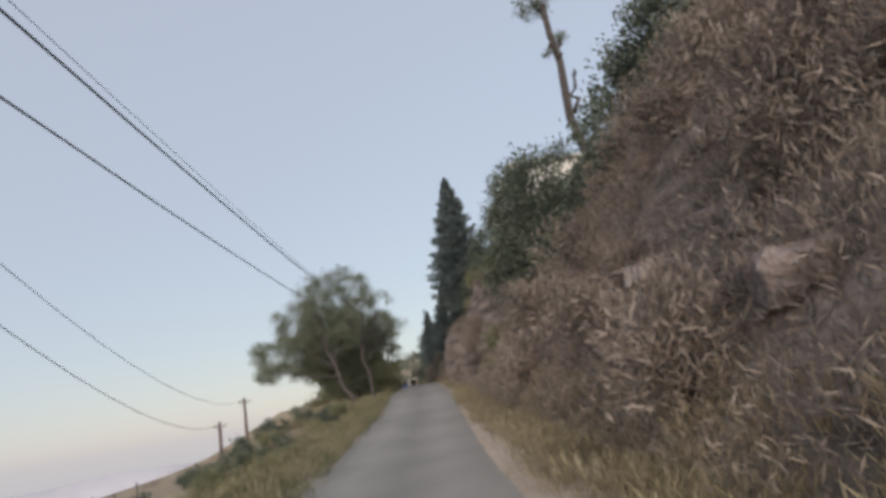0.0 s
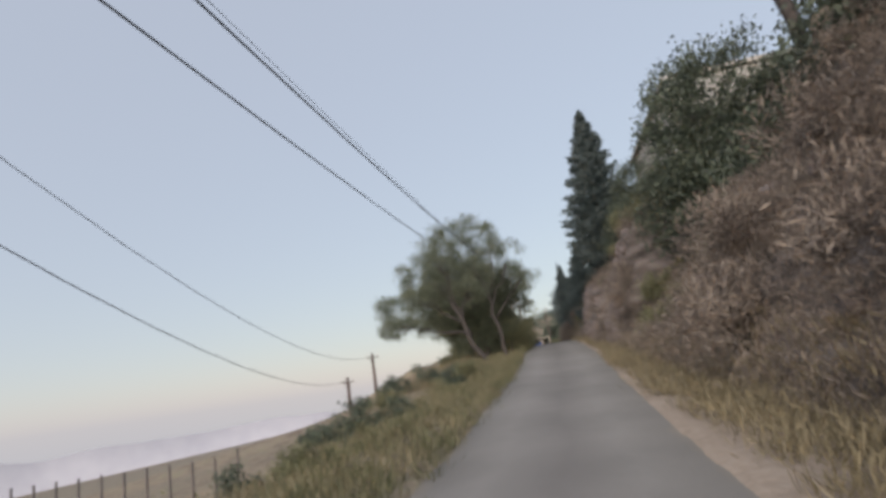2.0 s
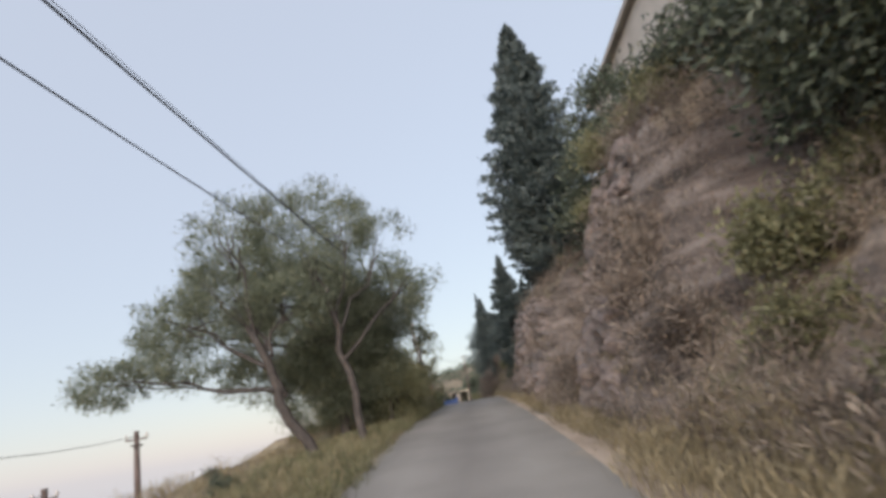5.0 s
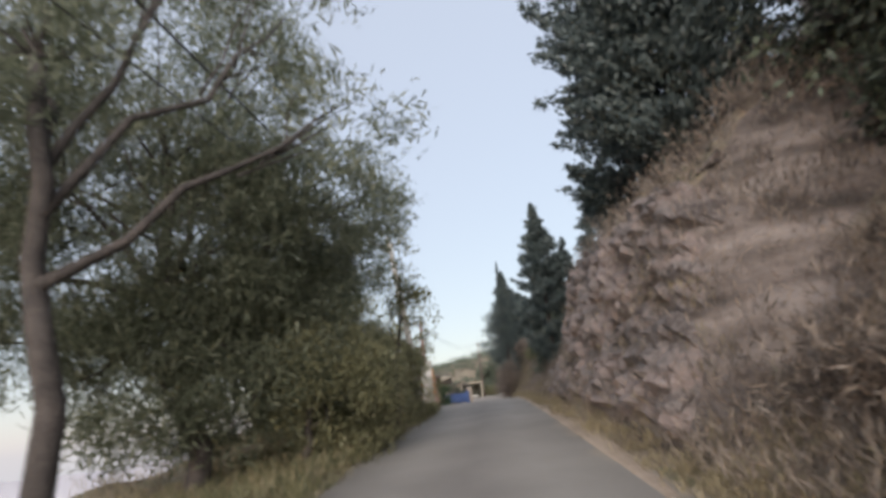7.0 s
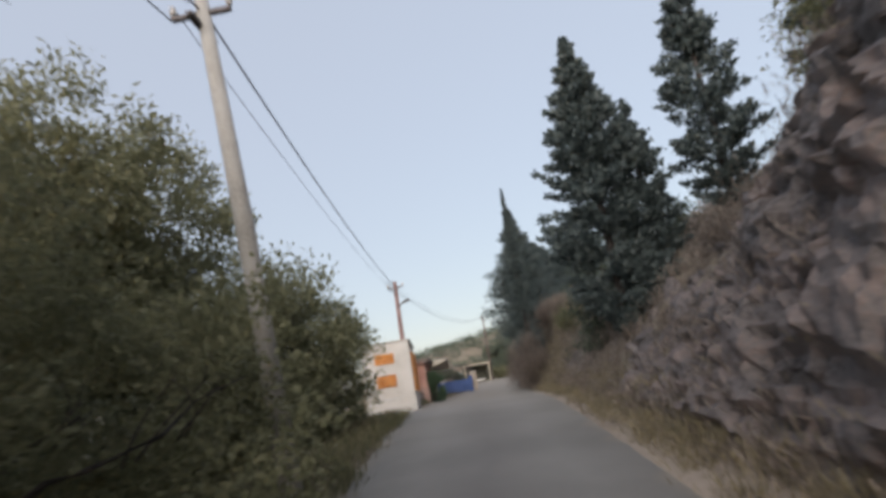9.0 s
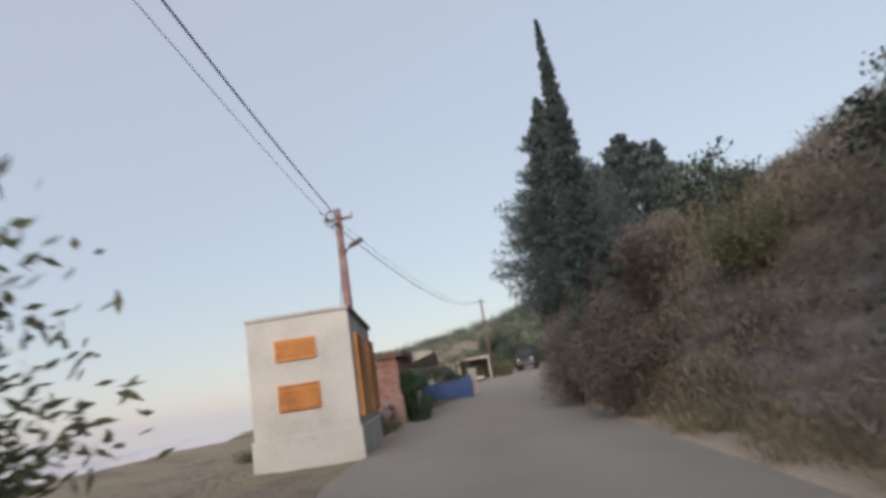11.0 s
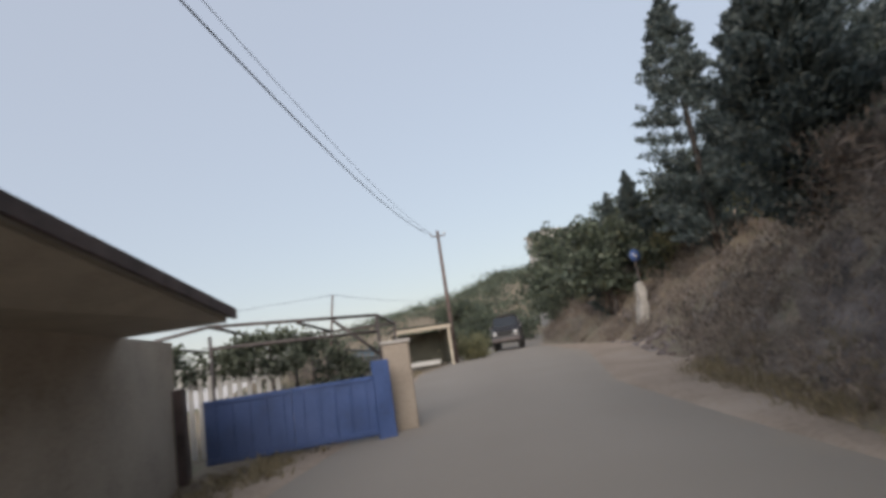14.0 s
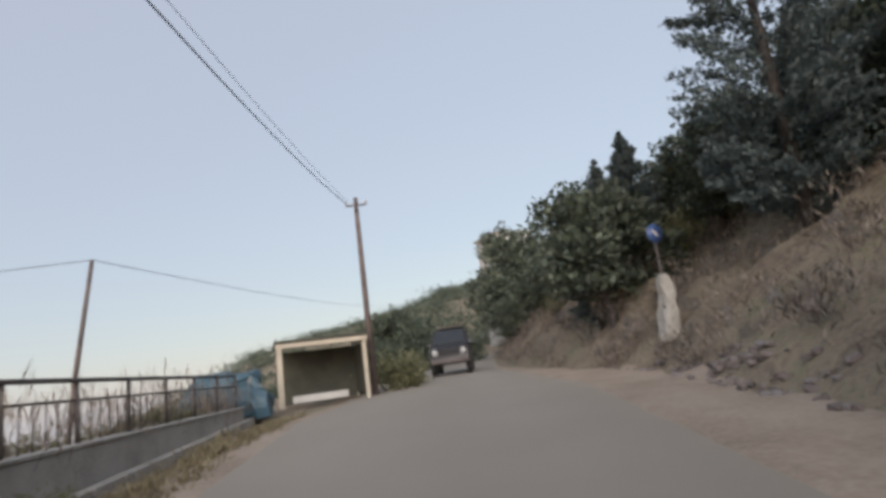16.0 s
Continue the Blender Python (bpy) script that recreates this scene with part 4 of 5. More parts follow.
shutter(shed, "window_shutter", 1.0, 0.62, (-1.35, -0.02, 1.62), 0, 8, "closed orange slatted shutter")
for mid_y in (1.0, 3.55):
    door = part("door", box((1.35, 0.07, 2.05), (0, 0, 0), 0.01), M_ORANGE, shed, "orange slatted wooden door", pose(0.03, mid_y, 1.97, 0, 0, 90))
    part("frame", box((0.13, 0.05, 2.05), (-0.61, -0.055, 0), 0.01), M_ORANGE, door)
    part("frame", box((0.13, 0.05, 2.05), (0.61, -0.055, 0), 0.01), M_ORANGE, door)
    for i in range(24):
        part("slat", box((1.06, 0.035, 0.06), (0, -0.05, -0.95 + i * 0.083), 0.006, (25, 0, 0)), M_ORANGE, door)
part("plinth", box((2.6, 4.4, 0.9), (-1.25, 2.15, 0.3), 0.02), M_WHITE, shed)
stub = thing("wall_stub", "white plastered wall end with a grey box on top", "wall", (-6.45, 91.0, SHED_Z + 0.15), 4)
part("wall", box((0.28, 0.25, 2.4), (0, 0, 0.7), 0.02), M_WHITE, stub)
part("cap_box", box((0.34, 0.3, 0.46), (0, 0, 2.13), 0.05), M_CONCRETE, stub)


# ---------------------------------------------------------------- brick house
BR_Z = float(road_z(97))
brick_house = thing("brick_house", "unfinished single-storey brick house with low tiled roof", "house", (-5.25, 94.95, BR_Z), 3.0)
BW, BD, BH = 3.62, 6.2, 3.05
part("wall", box((BW, 0.2, BH), (-BW / 2, 0.1, BH / 2 - 0.3), 0), M_MORTAR, brick_house, "grey mortar bed of the brick wall")
part("wall", box((0.2, BD - 0.22, BH), (-0.1, BD / 2 + 0.11, BH / 2 - 0.3), 0.01), M_PINK, brick_house, "pink rendered side wall")
part("wall", box((BW, 0.2, BH), (-BW / 2, BD + 0.02, BH / 2 - 0.3), 0.01), M_PINK, brick_house)
part("wall", box((0.2, BD - 0.22, BH), (-BW + 0.1, BD / 2 + 0.11, BH / 2 - 0.3), 0.01), M_PINK, brick_house)
roof = part("roof", box((BW + 0.5, BD + 0.9, 0.12), (-BW / 2, BD / 2, BH - 0.16), 0.01), M_ROOF, brick_house, "dark tiled low roof")
part("fascia", box((BW + 0.5, 0.05, 0.14), (-BW / 2, -0.48, BH - 0.22), 0.01), M_POLEWOOD, brick_house)
part("fascia", box((0.05, BD + 0.9, 0.14), (0.28, BD / 2, BH - 0.22), 0.01), M_POLEWOOD, brick_house)
tile_me = bpy.data.meshes.new("tile")
tb = tube([(0, -0.2, 0), (0, 0.25, 0.02)], [0.1, 0.09], 8)
tb.to_mesh(tile_me)
tb.free()
tile_me.materials.append(M_ROOF)
for i in range(22):
    part("tile", tile_me, M_ROOF, roof, at=pose(0.16 - i * 0.195, -0.3, BH - 0.09, 0, rng.uniform(-4, 4), 0))
for i in range(34):
    part("tile", tile_me, M_ROOF, roof, at=pose(0.1, -0.2 + i * 0.2, BH - 0.09, 0, 0, 90 + rng.uniform(-4, 4)))
panel = part("board_panel", box((1.66, 0.04, 1.26), (-1.72, -0.03, 1.92), 0.01), M_BOARD, brick_house, "tan boards closing the window opening")
for i in range(7):
    part("board", box((0.225, 0.025, 1.24), (-2.42 + i * 0.233, -0.062 + rng.uniform(-0.005, 0.005), 1.92), 0.006), M_BOARD, panel)
part("lintel", box((1.95, 0.1, 0.12), (-1.72, -0.06, 2.61), 0.01), M_BEIGE, brick_house, "pale concrete lintel")
part("plinth", box((BW + 0.1, 0.34, 1.42), (-BW / 2 + 0.03, 0.05, 0.46), 0.03), M_MORTAR, brick_house, "stained concrete footing under the bricks")
part("upper_band", box((BW, 0.06, 0.34), (-BW / 2, -0.03, 2.72), 0.01), M_PINK, brick_house, "pink rendered band under the eaves")
part("window", box((0.05, 0.8, 0.65), (0.02, 4.6, 1.75), 0.01), M_POLEWOOD, brick_house, "dark brown shuttered window")
part("ledge", box((0.06, BD, 0.06), (0.03, BD / 2 + 0.1, 2.2), 0.01), M_CREAM, brick_house, "pale moulding along the side wall")
brick_me = bpy.data.meshes.new("brick")
bb = box((0.232, 0.1, 0.084), (0, 0, 0), 0.008)
bb.to_mesh(brick_me)
bb.free()
brick_me.materials.append(M_BRICK)

# ---------------------------------------------------------------- second house
H2_Z = float(road_z(104))
house2 = thing("house", "low beige rendered house with deep sloping eaves", "house", (-4.35, 99.8, H2_Z), 0.0)


def prism(low, high):
    """A block between two outlines with the same number of corners."""
    bm = bmesh.new()
    a, b = [bm.verts.new(p) for p in low], [bm.verts.new(p) for p in high]
    n = len(a)
    bm.faces.new(a[::-1])
    bm.faces.new(b)
    for i in range(n):
        bm.faces.new((a[i], a[(i + 1) % n], b[(i + 1) % n], b[i]))
    bmesh.ops.recalc_face_normals(bm, faces=bm.faces)
    return bm


WALL_TOP = 2.42
part("wall", prism([(-1.15, 0.1, -0.4), (-2.15, 8.4, -0.4), (-2.4, 8.4, -0.4), (-1.4, 0.1, -0.4)], [(-1.15, 0.1, WALL_TOP), (-2.15, 8.4, WALL_TOP), (-2.4, 8.4, WALL_TOP), (-1.4, 0.1, WALL_TOP)]), M_BEIGE, house2, "weathered beige rendered wall set back under the eaves")
part("wall", box((5.2, 0.22, 2.8), (-4.0, 0.21, 1.0), 0.0), M_TAUPE, house2)
part("wall", box((4.4, 0.22, 2.8), (-4.6, 8.29, 1.0), 0.0), M_TAUPE, house2)
part("soffit", prism([(0.16, -0.34, 2.86), (-0.2, 5.9, 2.36), (-2.02, 6.3, WALL_TOP - 0.02), (-1.17, 0.0, WALL_TOP - 0.02), (-1.3, -0.3, 2.44)], [(0.16, -0.34, 2.9), (-0.2, 5.9, 2.42), (-2.02, 6.3, 2.5), (-1.17, 0.0, 2.9), (-1.3, -0.3, 2.9)]), M_CREAM, house2, "pale rendered underside of the eaves")
part("roof", prism([(0.24, -0.42, 2.905), (-0.16, 6.0, 2.425), (-6.6, 6.4, 2.43), (-6.6, -0.4, 2.905)], [(0.24, -0.42, 3.0), (-0.16, 6.0, 2.52), (-6.6, 6.4, 2.52), (-6.6, -0.4, 3.0)]), M_CONCRETE, house2, "grey sloping slab roof")
part("roof_band", prism([(0.25, -0.44, 2.88), (-0.15, 6.02, 2.4), (-0.1, 6.02, 2.4), (0.3, -0.44, 2.88)], [(0.25, -0.44, 3.02), (-0.15, 6.02, 2.54), (-0.1, 6.02, 2.54), (0.3, -0.44, 3.02)]), M_POLEWOOD, house2, "dark edge band of the roof")
part("aerial", tube([(-0.35, -0.1, 2.9), (-0.35, -0.1, 3.35)], 0.02, 6), M_STEEL, house2)
part("aerial", tube([(-2.0, 5.4, 2.4), (-2.0, 5.4, 3.9)], 0.018, 6), M_STEEL, house2, "thin mast on the roof")
part("downpipe", tube([(-1.05, -0.25, 2.4), (-1.08, -0.22, 1.2), (-1.0, -0.25, 0.1)], 0.035, 8), M_WHITE, house2, "white downpipe")
part("marker_pipe", tube([(0.12, 3.6, -0.3), (0.12, 3.6, 0.95)], 0.035, 8), M_WHITE, brick_house, "short white pipe against the wall")

# ---------------------------------------------------------------- blue gate, pillar, pergola and railing
G_Z = float(road_z(109))
gate = thing("gate", "blue painted steel yard gate standing closed", "gate", (-6.1, 108.35, G_Z), 14.0)
for i in range(2):
    leaf = part("gate_leaf", box((1.51, 0.05, 1.1), (0.76 + i * 1.515, 0, 0.66), 0.008), M_BLUE, gate)
    part("rail", box((1.46, 0.03, 0.07), (0.76 + i * 1.515, -0.04, 1.16), 0.005), M_BLUE, leaf)
    part("rail", box((1.46, 0.03, 0.07), (0.76 + i * 1.515, -0.04, 0.18), 0.005), M_BLUE, leaf)
    for k in range(5):
        part("rib", box((0.03, 0.03, 0.95), (0.2 + k * 0.29 + i * 1.515, -0.04, 0.66), 0.005), M_BLUE, leaf)
part("gate_post", box((0.34, 0.12, 1.6), (3.2, 0.07, 0.68), 0.015), M_BLUE, gate)
single("gate_pillar", box((0.3, 0.3, 1.6), (0, 0, 0.7), 0.02), M_POLEWOOD, "dark brown timber gate post", "post", (-6.5, 108.2, G_Z), 10)
pillar = thing("gate_pillar", "brownish rendered masonry gate pillar", "pillar", (-2.76, 110.1, G_Z), 8)
part("shaft", box((0.55, 0.55, 1.85), (0, 0, 0.85), 0.03), M_TAUPE, pillar)
part("cap", box((0.62, 0.62, 0.08), (0, 0, 1.8), 0.02), M_CONCRETE, pillar)

perg = thing("pergola", "dark rusty steel pergola frame over the yard", "pergola", (-3.1, 110.4, G_Z), 0)
for x, y in ((0, 0), (0.1, 2.8), (-3.3, -0.8), (-3.4, 3.4), (-6.8, 0.2)):
    part("post", tube([(x, y, -0.4), (x, y, 2.45)], 0.036, 6), M_STEEL, perg)
for a, b in (((0, 0, 2.45), (-3.3, -0.8, 2.65)), ((-3.3, -0.8, 2.65), (-6.8, 0.2, 2.4)), ((0, 0, 2.45), (0.1, 2.8, 2.4)), ((0.1, 2.8, 2.4), (-3.4, 3.4, 2.5)), ((-3.3, -0.8, 2.65), (-3.4, 3.4, 2.5)),
             ((0, 0, 2.1), (-3.3, -0.8, 2.2)), ((0, 0, 1.6), (-0.9, -0.2, 2.45)), ((-1.6, -0.4, 2.5), (-1.6, 3.1, 2.45)), ((0, 0, 1.8), (0.1, 2.8, 1.8)), ((-5, -0.3, 2.5), (-5, 3.2, 2.4))):
    part("beam", tube([a, b], 0.035, 6), M_STEEL, perg)
vine = thing("climbing_vine", "grey-green vine hanging over the pergola", "climbing plant", (-3.1, 110.4, G_Z))
for a, b, top in (((-3.1, 0.6, 0), (-2.6, 0.9, 2.3), (-4.2, 0.9, 2.35)), ((-5.2, 0.9, 0), (-5.3, 1.1, 2.25), (-6.6, 1.2, 2.3)), ((-1.1, 1.5, 0), (-1.2, 1.6, 2.1), (-2.4, 1.2, 2.3))):
    bm = bent(a, b, 0.045, 0.03, 0.12, 6, 6)
    bent(b, top, 0.03, 0.012, 0.1, 5, 5, bm)
    part("stem", bm, M_BARK, vine)
for blob, n in (((-2.6, 0.8, 2.02, 1.5, 0.9, 0.4), 260), ((-4.4, 0.9, 2.0, 1.4, 0.9, 0.42), 260), ((-6.0, 1.1, 1.95, 1.3, 0.9, 0.45), 240), ((-1.2, 1.6, 1.3, 0.6, 0.5, 0.6), 90)):
    v, q = crown([blob], n, 22, 0.15, 0.06, 0.04)
    part("foliage", fast_mesh("foliage", v, q, M_VINE), M_VINE, vine)

fence = thing("picket_fence", "pale slatted yard fence behind the gate", "fence", (-9.5, 110.6, G_Z), 6)
for i in range(20):
    part("slat", box((0.11, 0.025, 1.95), (i * 0.21, 0, 0.95), 0.006), M_WHITE, fence)
part("rail", box((4.2, 0.04, 0.07), (2.0, 0.035, 1.5), 0.005), M_WHITE, fence)

terrace = thing("terrace_wall", "low grey rendered terrace wall along the road", "wall", (-5.62, 121.5, 3.4), -0.7, kind="structure")
part("wall", box((0.3, 17.0, 1.3), (0, 0, 0.62), 0.02), M_CONCRETE, terrace)
part("coping", box((0.36, 17.0, 0.07), (0, 0, 1.3), 0.015), M_CONCRETE, terrace)
rail = thing("railing", "dark steel railing standing on the terrace wall", "railing", (-5.62, 121.5, 4.73), -0.7)
for i in range(10):
    part("post", tube([(0, -8.2 + i * 1.82, -0.06), (0, -8.2 + i * 1.82, 1.0)], 0.04, 6), M_STEEL, rail)
part("top_rail", tube([(0, -8.3, 1.0), (0, 8.3, 1.0)], 0.045, 6), M_STEEL, rail)
part("mid_rail", tube([(0, -8.3, 0.68), (0, 8.3, 0.68)], 0.025, 6), M_STEEL, rail)
for i in range(52):
    part("baluster", tube([(0, -8.05 + i * 0.315, -0.03), (0, -8.05 + i * 0.315, 0.68)], 0.011, 5), M_STEEL, rail)
heap = box((2.8, 1.7, 1.5), (0, 0, 0.65), 0.0)
bmesh.ops.subdivide_edges(heap, edges=list(heap.edges), cuts=7, use_grid_fill=True)
for vert in heap.verts:
    k = max(0.0, vert.co.z) / 1.4
    vert.co.x *= 1 - 0.35 * k * k
    vert.co.y *= 1 - 0.3 * k * k
    vert.co += Vector((1, 1, 0.8)) * 0.28 * noise.noise(vert.co * 1.6) + Vector((0.07, 0.07, 0.05)) * noise.noise(vert.co * 5)
single("tarpaulin", heap, M_TARP, "blue tarpaulin over a heap beside the road", "tarpaulin", (-6.2, 131.2, float(road_z(131)) + 0.25), 12)
kerb = thing("kerb", "pale concrete kerb along the yard", "kerb", (0, 0, 0), kind="structure")
for i in range(17):
    y = 113.4 + i * 1.05
    x = -5.3
    part("kerb_stone", box((0.22, 1.0, 0.26), (0, 0, 0.05), 0.02), M_CONCRETE, kerb, at=pose(x, y, float(road_z(y)) - 0.02, 1.4, 0, 0))

# ---------------------------------------------------------------- carport with a truck, oncoming car
port = thing("carport", "cream-framed shelter with a dark canvas cover at the roadside", "shelter", (-4.9, 134.2, float(road_z(134))), 12)
for x, y in ((0, 0), (3.4, 0.1), (0, 3.2), (3.4, 3.3)):
    part("post", box((0.16, 0.16, 2.5), (x, y, 1.2), 0.015), M_CREAM, port)
part("beam", box((3.7, 0.16, 0.2), (1.7, 0, 2.5), 0.02), M_CREAM, port)
part("beam", box((0.14, 3.4, 0.16), (0, 1.6, 2.48), 0.02), M_CREAM, port)
part("beam", box((0.14, 3.4, 0.16), (3.4, 1.65, 2.48), 0.02), M_CREAM, port)
part("cover", box((3.8, 3.6, 0.12), (1.7, 1.65, 2.66), 0.04), M_CANVAS, port)
part("back_sheet", box((3.4, 0.05, 2.3), (1.7, 3.2, 1.25), 0.01), M_CANVAS, port)
part("side_sheet", box((0.05, 3.1, 2.1), (3.44, 1.7, 1.3), 0.01), M_CANVAS, port)
part("low_rail", box((2.2, 0.12, 0.28), (1.5, 0.2, 0.35), 0.02), M_WHITE, port, "white low board")


def car(label, place, turn):
    ob = thing("car", label, "car", place, turn)
    prof = [(-2.1, 0.45), (-2.1, 0.95), (-1.95, 1.08), (-1.0, 1.15), (-0.55, 1.75), (1.75, 1.8), (2.1, 1.15), (2.12, 0.45)]
    bm = bmesh.new()
    left = [bm.verts.new((-0.88 if z < 1.2 else -0.74, y, z)) for y, z in prof]
    right = [bm.verts.new((0.88 if z < 1.2 else 0.74, y, z)) for y, z in prof]
    n = len(prof)
    for i in range(n):
        bm.faces.new((left[i], left[(i + 1) % n], right[(i + 1) % n], right[i]))
    bm.faces.new(left[::-1])
    bm.faces.new(right)
    bmesh.ops.recalc_face_normals(bm, faces=bm.faces)
    bmesh.ops.bevel(bm, geom=list(bm.edges), offset=0.07, segments=2, affect="EDGES")
    part("body", bm, M_CARPAINT, ob)
    part("windscreen", box((1.36, 0.04, 0.62), (0, -0.8, 1.46), 0.02, (-37, 0, 0)), M_GLASS, ob)
    part("grille", box((0.9, 0.05, 0.22), (0, -2.12, 0.82), 0.02), M_TYRE, ob)
    part("bumper", box((1.75, 0.16, 0.2), (0, -2.14, 0.52), 0.05), M_STEEL, ob)
    part("roof_rack", box((1.2, 1.5, 0.05), (0, 0.6, 1.86), 0.015), M_STEEL, ob)
    for s in (-1, 1):
        part("headlight", tube([(s * 0.64, -2.1, 0.86), (s * 0.64, -2.17, 0.86)], 0.13, 12), M_LAMP, ob)
        part("mirror", box((0.2, 0.1, 0.16), (s * 0.98, -0.75, 1.2), 0.03), M_CARPAINT, ob)
        part("side_window", box((0.03, 2.0, 0.42), (s * 0.8, 0.55, 1.45), 0.01, (0, s * -9, 0)), M_GLASS, ob)
        for y in (-1.35, 1.35):
            w = part("wheel", tube([(s * 0.68, y, 0.36), (s * 0.92, y, 0.36)], 0.36, 18), M_TYRE, ob)
            part("rim", tube([(s * 0.9, y, 0.36), (s * 0.94, y, 0.36)], 0.2, 14), M_STEEL, w)
    return ob


lorry = car("dark grey van with round headlights, on the road", (3.3, 147.0, float(road_z(147)) + 0.01), -10)
lorry.scale = (1.3, 1.3, 1.55)

# ---------------------------------------------------------------- left wall, far houses
pier = thing("boundary_wall", "beige rendered boundary wall end with a flat cap", "wall", (-7.95, 10.6, gz(-7.95, 10.6)), 6)
wall_h = 1.98 - gz(-7.95, 10.6)
part("shaft", box((2.2, 0.5, wall_h + 0.6), (-1.1, 0.25, wall_h / 2 - 0.3), 0.02), M_BEIGE, pier)
part("cap", box((2.4, 0.7, 0.1), (-1.1, 0.25, wall_h + 0.02), 0.02), M_CONCRETE, pier)
mesh_fence = thing("wire_fence", "wire fence with thin steel posts below the road", "fence", (0, 0, 0))
for i in range(12):
    x, y = -17.2 + i * 0.66, 19.6 + i * 0.1
    z = gz(x, y)
    part("post", tube([(x, y, z - 0.3), (x, y, max(z + 1.2, 0.35))], 0.035, 6), M_STEEL, mesh_fence)


def house(label, place, turn, w, d, h, wall, roofm, pitched=True, gap=2.2):
    ob = thing("house", label, "house", place, turn, "houses on the hill")
    part("wall", box((w, d, h), (0, 0, h / 2 - 0.5), 0.02), wall, ob)
    if pitched:
        bm = bmesh.new()
        o = 0.5
        a = [bm.verts.new(p) for p in ((-w / 2 - o, -d / 2 - o, h - 0.55), (w / 2 + o, -d / 2 - o, h - 0.55), (w / 2 + o, d / 2 + o, h - 0.55), (-w / 2 - o, d / 2 + o, h - 0.55), (-w / 2 - o, 0, h + 1.4), (w / 2 + o, 0, h + 1.4))]
        for f in ((0, 1, 5, 4), (2, 3, 4, 5), (0, 4, 3), (1, 2, 5), (3, 2, 1, 0)):
            bm.faces.new([a[i] for i in f])
        part("roof", bm, roofm, ob)
    else:
        part("roof", box((w + 0.6, d + 0.6, 0.25), (0, 0, h - 0.4), 0.02), roofm, ob)
    for i in range(int(w // gap)):
        x = -w / 2 + 1.2 + i * gap
        win = part("window", box((1.0, 0.08, 1.2), (x, -d / 2 - 0.02, h * 0.55), 0.01), M_GLASS, ob)
        part("sill", box((1.2, 0.16, 0.07), (x, -d / 2 - 0.06, h * 0.55 - 0.65), 0.01), M_CONCRETE, win)
    return ob


house("long white house with a flat grey roof above the road", (12.4, 43.2, 8.6), -90, 14, 8.6, 7.6, M_WHITE, M_CONCRETE, False, 6.5)
house("white house on the hillside", (14.8, 179.0, gz(14.8, 179.0) - 0.3), 20, 5, 5, 20.4 - gz(14.8, 179.0), M_WHITE, M_CONCRETE, False)
ROCK_Z = gz(9.0, 129.5)
stone = box((0.6, 0.5, 7.4 - ROCK_Z), (0, 0, (7.4 - ROCK_Z) / 2 - 0.1), 0.1)
bmesh.ops.subdivide_edges(stone, edges=[e for e in stone.edges if e.calc_length() > 0.3], cuts=6, use_grid_fill=True)
for vert in stone.verts:
    k = max(0.0, vert.co.z) / (7.4 - ROCK_Z)
    vert.co.x = vert.co.x * (1.25 - 0.6 * k) + 0.16 * k + 0.2 * noise.noise(vert.co * 1.7)
    vert.co.y = vert.co.y * (1.2 - 0.5 * k) + 0.14 * noise.noise(vert.co * 1.9 + Vector((4, 0, 0)))
single("pale_rock", stone, M_WHITEROCK, "upright chalky white stone at the roadside", "rock", (9.0, 129.5, ROCK_Z), 0)
SIGN_Z = gz(9.35, 130.0)
sign = thing("road_sign", "round blue road sign on a dark steel post", "road sign", (9.35, 130.0, SIGN_Z), 14)
part("post", tube([(0, 0, -0.4), (0, 0, 9.2 - SIGN_Z)], 0.045, 8), M_STEEL, sign)
part("plate", tube([(0, -0.06, 8.85 - SIGN_Z), (0, -0.08, 8.85 - SIGN_Z)], 0.34, 24), M_BLUE, sign, "round blue plate")
part("mark", box((0.3, 0.012, 0.08), (0, -0.09, 8.85 - SIGN_Z), 0.002, (0, 50, 0)), M_WHITE, sign, "white diagonal bar")
bank = thing("stone_bank", "low pale dry-stone bank at the road edge", "stone wall", (0, 0, 0))

# ---------------------------------------------------------------- pieces: bricks and stones
for row in range(14):
    for col in range(15):
        x = -0.12 - col * 0.243 - (0.12 if row % 2 else 0)
        z = 1.22 + row * 0.098
        if -2.6 < x < -0.84 and z > 1.24 or x < -3.6:
            continue
        part("brick", brick_me, M_BRICK, brick_house, at=pose(x, -0.015 + rng.uniform(-0.012, 0.012), z, rng.uniform(-2, 2), rng.uniform(-1.2, 1.2), rng.uniform(-2, 2)))


def stone_shape():
    bm = box((1.0, 0.7, 0.5), (0, 0, 0), 0.1)
    for vert in bm.verts:
        vert.co += Vector(rng.uniform(-0.09, 0.09, 3))
        vert.co.x *= 1 + 0.4 * vert.co.z
    return bm


stone_meshes = []
for s in range(7):
    bm = stone_shape()
    me = bpy.data.meshes.new("stone")
    bm.to_mesh(me)
    bm.free()
    me.materials.append(M_ROCK)
    stone_meshes.append(me)
face = thing("rock_face", "rough brown and grey rock face of loose stones beside the road", "rock face")
def face_spot(i):
    """A place on one of the two steep rock faces, even over its height."""
    if i % 3 == 0:
        y, run = rng.uniform(36.4, 40.6), 2.3
    else:
        y, run = rng.uniform(46.4, 70.0), 4.6
    x = float(road_x(y) + road_half(y)) + 0.7 + rng.uniform(0, 1) * run
    return Vector((x + 0.06, y, gz(x, y) - 0.05))


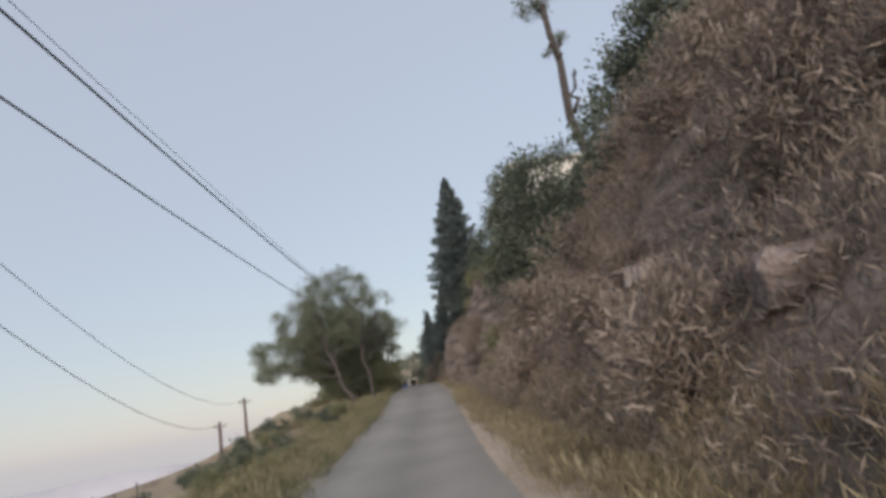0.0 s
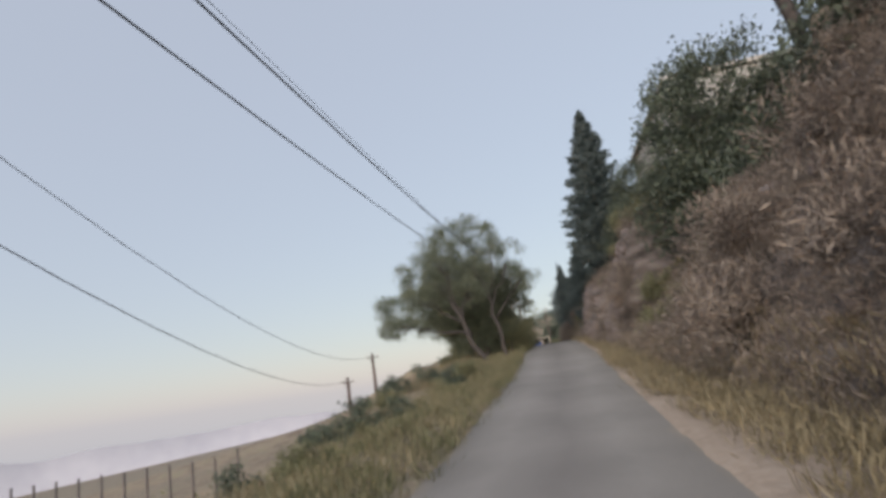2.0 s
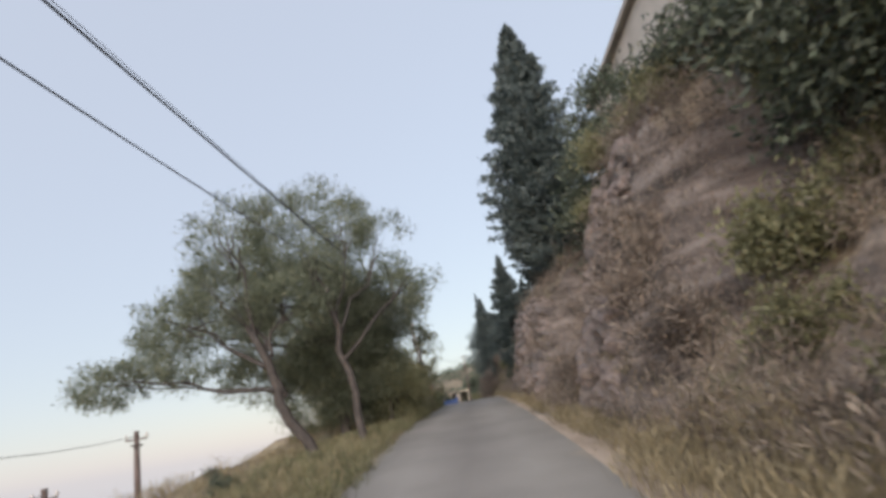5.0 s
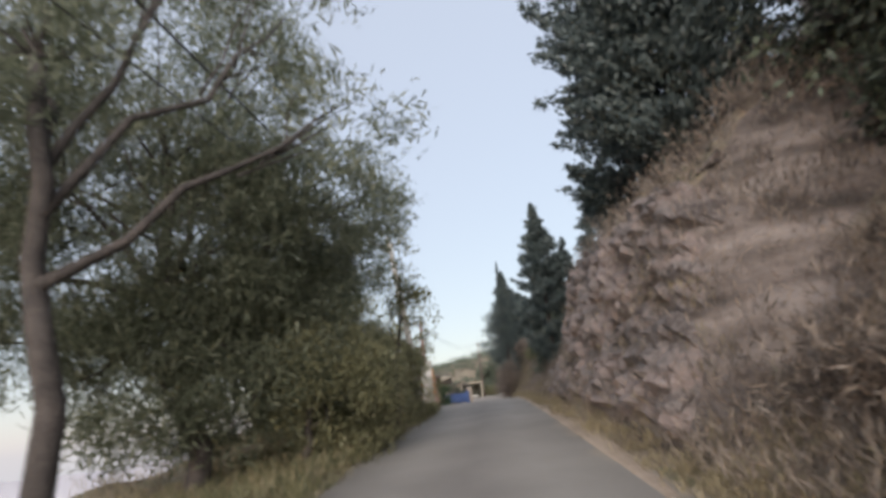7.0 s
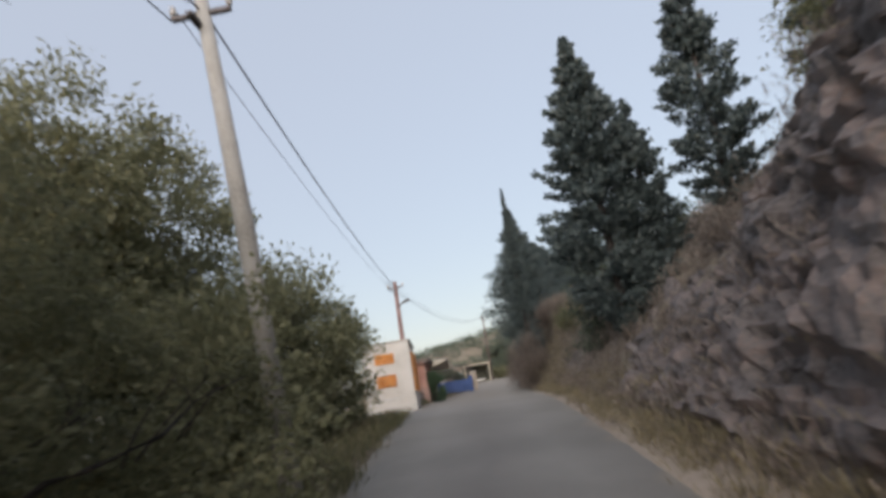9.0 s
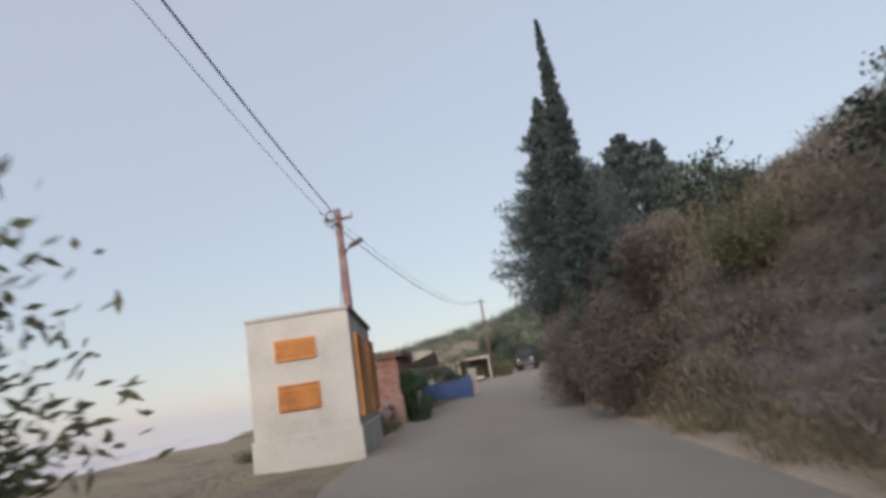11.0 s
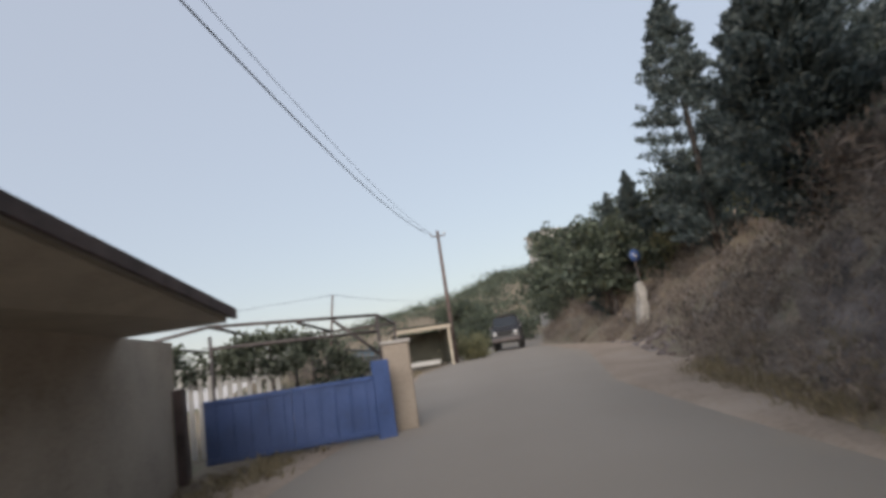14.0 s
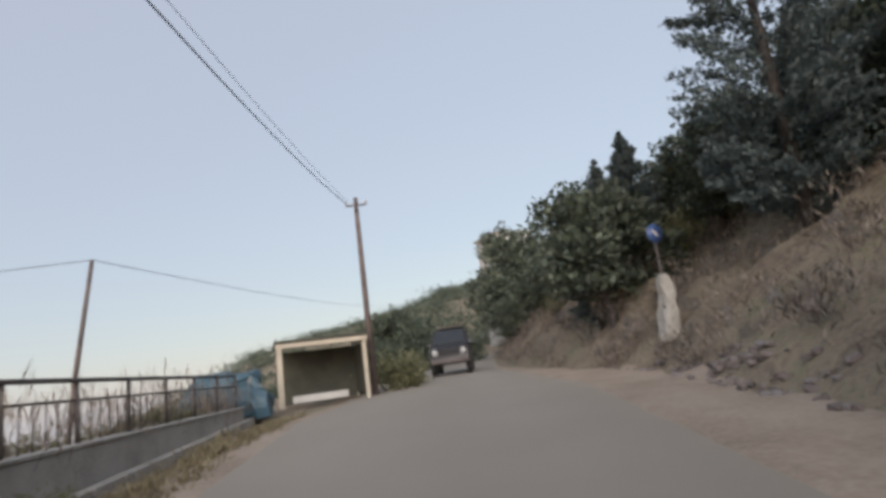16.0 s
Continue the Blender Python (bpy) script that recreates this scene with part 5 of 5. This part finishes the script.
def bedding(place, size):
    """Broken stones, lying roughly flat in beds along the road."""
    turn = Euler((radians(-5 + rng.normal() * 12), radians(-6 + rng.normal() * 13), radians(90 + rng.normal() * 24)))
    return Matrix.LocRotScale(place, turn, (size * rng.uniform(1.1, 2.7), size, size * rng.uniform(0.35, 0.7)))


for i in range(290):
    p = face_spot(i)
    part("stone", stone_meshes[i % 7], M_ROCK, face, at=bedding(p + Vector((0.04, 0, -0.03)), 0.12 + 0.36 * rng.uniform(0, 1) ** 2.2))


def ledges(y, z):
    """How far the rock stands out: broken beds that run along the road."""
    w = 0.5 * noise.noise(Vector((y * 0.5, z * 0.5, 4)))
    a, b = y + 0.35 * z + w, z - 0.12 * y + 0.6 * w
    big = noise.cell(Vector((a * 0.5, b * 1.6, 0.5)))
    mid = noise.cell(Vector((a * 0.8 + 5, b * 3.6, 2.5)))
    fine = noise.cell(Vector((a * 1.9, b * 7.5, 6.5)))
    return 0.07 * big + 0.12 * mid + 0.1 * fine + 0.1 * noise.noise(Vector((y * 0.9, z * 0.9, 1))) + 0.05 * noise.noise(Vector((y * 6, z * 6, 3)))


rock_v, rock_f = [], []
rock_y, rock_k = np.arange(36.2, 71.0, 0.115), np.linspace(0, 1, 84)
for j, y in enumerate(rock_y):
    foot = float(road_x(y) + road_half(y)) + 0.3
    xs_here = foot + np.linspace(0, 5.6, 140)
    zs_here = land(xs_here, np.full(140, y))
    run = np.concatenate([[0], np.cumsum(np.hypot(np.diff(xs_here), np.diff(zs_here)))])
    along = rock_k * run[-1]
    px, pz = np.interp(along, run, xs_here), np.interp(along, run, zs_here)
    lean = np.gradient(pz, px + np.arange(84) * 1e-6)
    for i in range(84):
        size = math.hypot(1, lean[i])
        out = ledges(y, pz[i])
        edge = min(1, i / 5, (83 - i) / 10, j / 8, (len(rock_y) - 1 - j) / 14)
        sheer = min(1, max(0, (lean[i] - 0.75) / 0.7))
        edge *= min(1, max(0, abs(y - 43.3) - 2.3) / 0.6)
        out = (out + 0.16) * edge * sheer - 0.35 * (1 - edge * sheer)
        base = pz[i] + rough(px[i], y)
        rock_v.append((px[i] - out * lean[i] / size, y, base + out / size))
    if j:
        a = (j - 1) * 84
        rock_f += [(a + i, a + i + 1, a + 84 + i + 1, a + 84 + i) for i in range(83)]
rock_mesh = fast_mesh("rock_surface", rock_v, np.array(rock_f), M_ROCK)
rock_mesh.polygons.foreach_set("use_smooth", [False] * len(rock_mesh.polygons))
part("rock_surface", rock_mesh, M_ROCK, face, "broken limestone in tilted beds")
cube = np.array([(x, y, z) for x in (-0.5, 0.5) for y in (-0.35, 0.35) for z in (-0.25, 0.25)])
sides = np.array([(0, 1, 3, 2), (4, 6, 7, 5), (0, 4, 5, 1), (2, 3, 7, 6), (0, 2, 6, 4), (1, 5, 7, 3)])
bed_v, bed_f = [], []
for i in range(2600):
    m = bedding(face_spot(i), 0.07 + 0.26 * rng.uniform(0, 1) ** 2.2)
    loose = cube + rng.uniform(-0.13, 0.13, cube.shape)
    bed_v += [m @ Vector(c) for c in loose]
    bed_f.append(sides + 8 * i)
bed = part("stone_bed", fast_mesh("stone_bed", np.array(bed_v), np.concatenate(bed_f), M_ROCKBED), M_ROCKBED, face)
tagged(bed, "small broken stones packed in tilted beds", kind="stuff")
for i in range(150):
    y = rng.normal(123.5, 3.2)
    x = float(road_x(y) + road_half(y) + dirt_apron(y)) + 0.3 + rng.uniform(0, 1.3)
    s = rng.uniform(0.08, 0.24)
    part("stone", stone_meshes[i % 7], M_ROCK, bank, at=pose(x, y, gz(x, y) + 0.05, rng.uniform(-20, 20), rng.uniform(-30, 10), rng.uniform(0, 360)) @ Matrix.Diagonal((s, s, s, 1)))

boulder_spots = [(1.7, 5.4, 1.5), (2.6, 7.2, 1.9), (3.6, 8.6, 1.4), (2.2, 9.8, 1.3), (3.9, 11.8, 1.8), (1.5, 13.0, 1.0), (4.6, 14.6, 1.7), (2.9, 15.6, 1.3), (5.2, 17.8, 1.5), (3.3, 19.4, 1.2), (2.1, 21.6, 1.0), (4.4, 4.4, 1.6)]
for i, (r, y, size) in enumerate(boulder_spots):
    x = float(road_x(y) + road_half(y)) + r
    big = stone_shape()
    bmesh.ops.subdivide_edges(big, edges=list(big.edges), cuts=3, use_grid_fill=True)
    for vert in big.verts:
        vert.co += vert.co.normalized() * (0.16 * noise.noise(vert.co * 2.2 + Vector((i, 0, 0))) + 0.06 * noise.noise(vert.co * 6))
        vert.co *= 0.62 * size
    single("boulder", big, M_ROCK, "grey weathered boulder showing through the dry brush", "boulder", (x, y, gz(x, y) + 0.04), 70 + 23 * i, "boulders on the cutting")

rubble = thing("rubble_heap", "pink and grey rubble heaped against the brick house", "rubble")
for i in range(150):
    x, y = -9.0 + rng.uniform(0, 3.4), 94.75 - rng.uniform(0.0, 1.3)
    s = rng.uniform(0.14, 0.5)
    part("stone", stone_meshes[i % 7], M_ROCK, rubble, at=pose(x, y, gz(x, y) + rng.uniform(0.02, 0.75) * (y - 93.5), rng.uniform(-30, 30), rng.uniform(-30, 30), rng.uniform(0, 360)) @ Matrix.Diagonal((s, s, s, 1)))
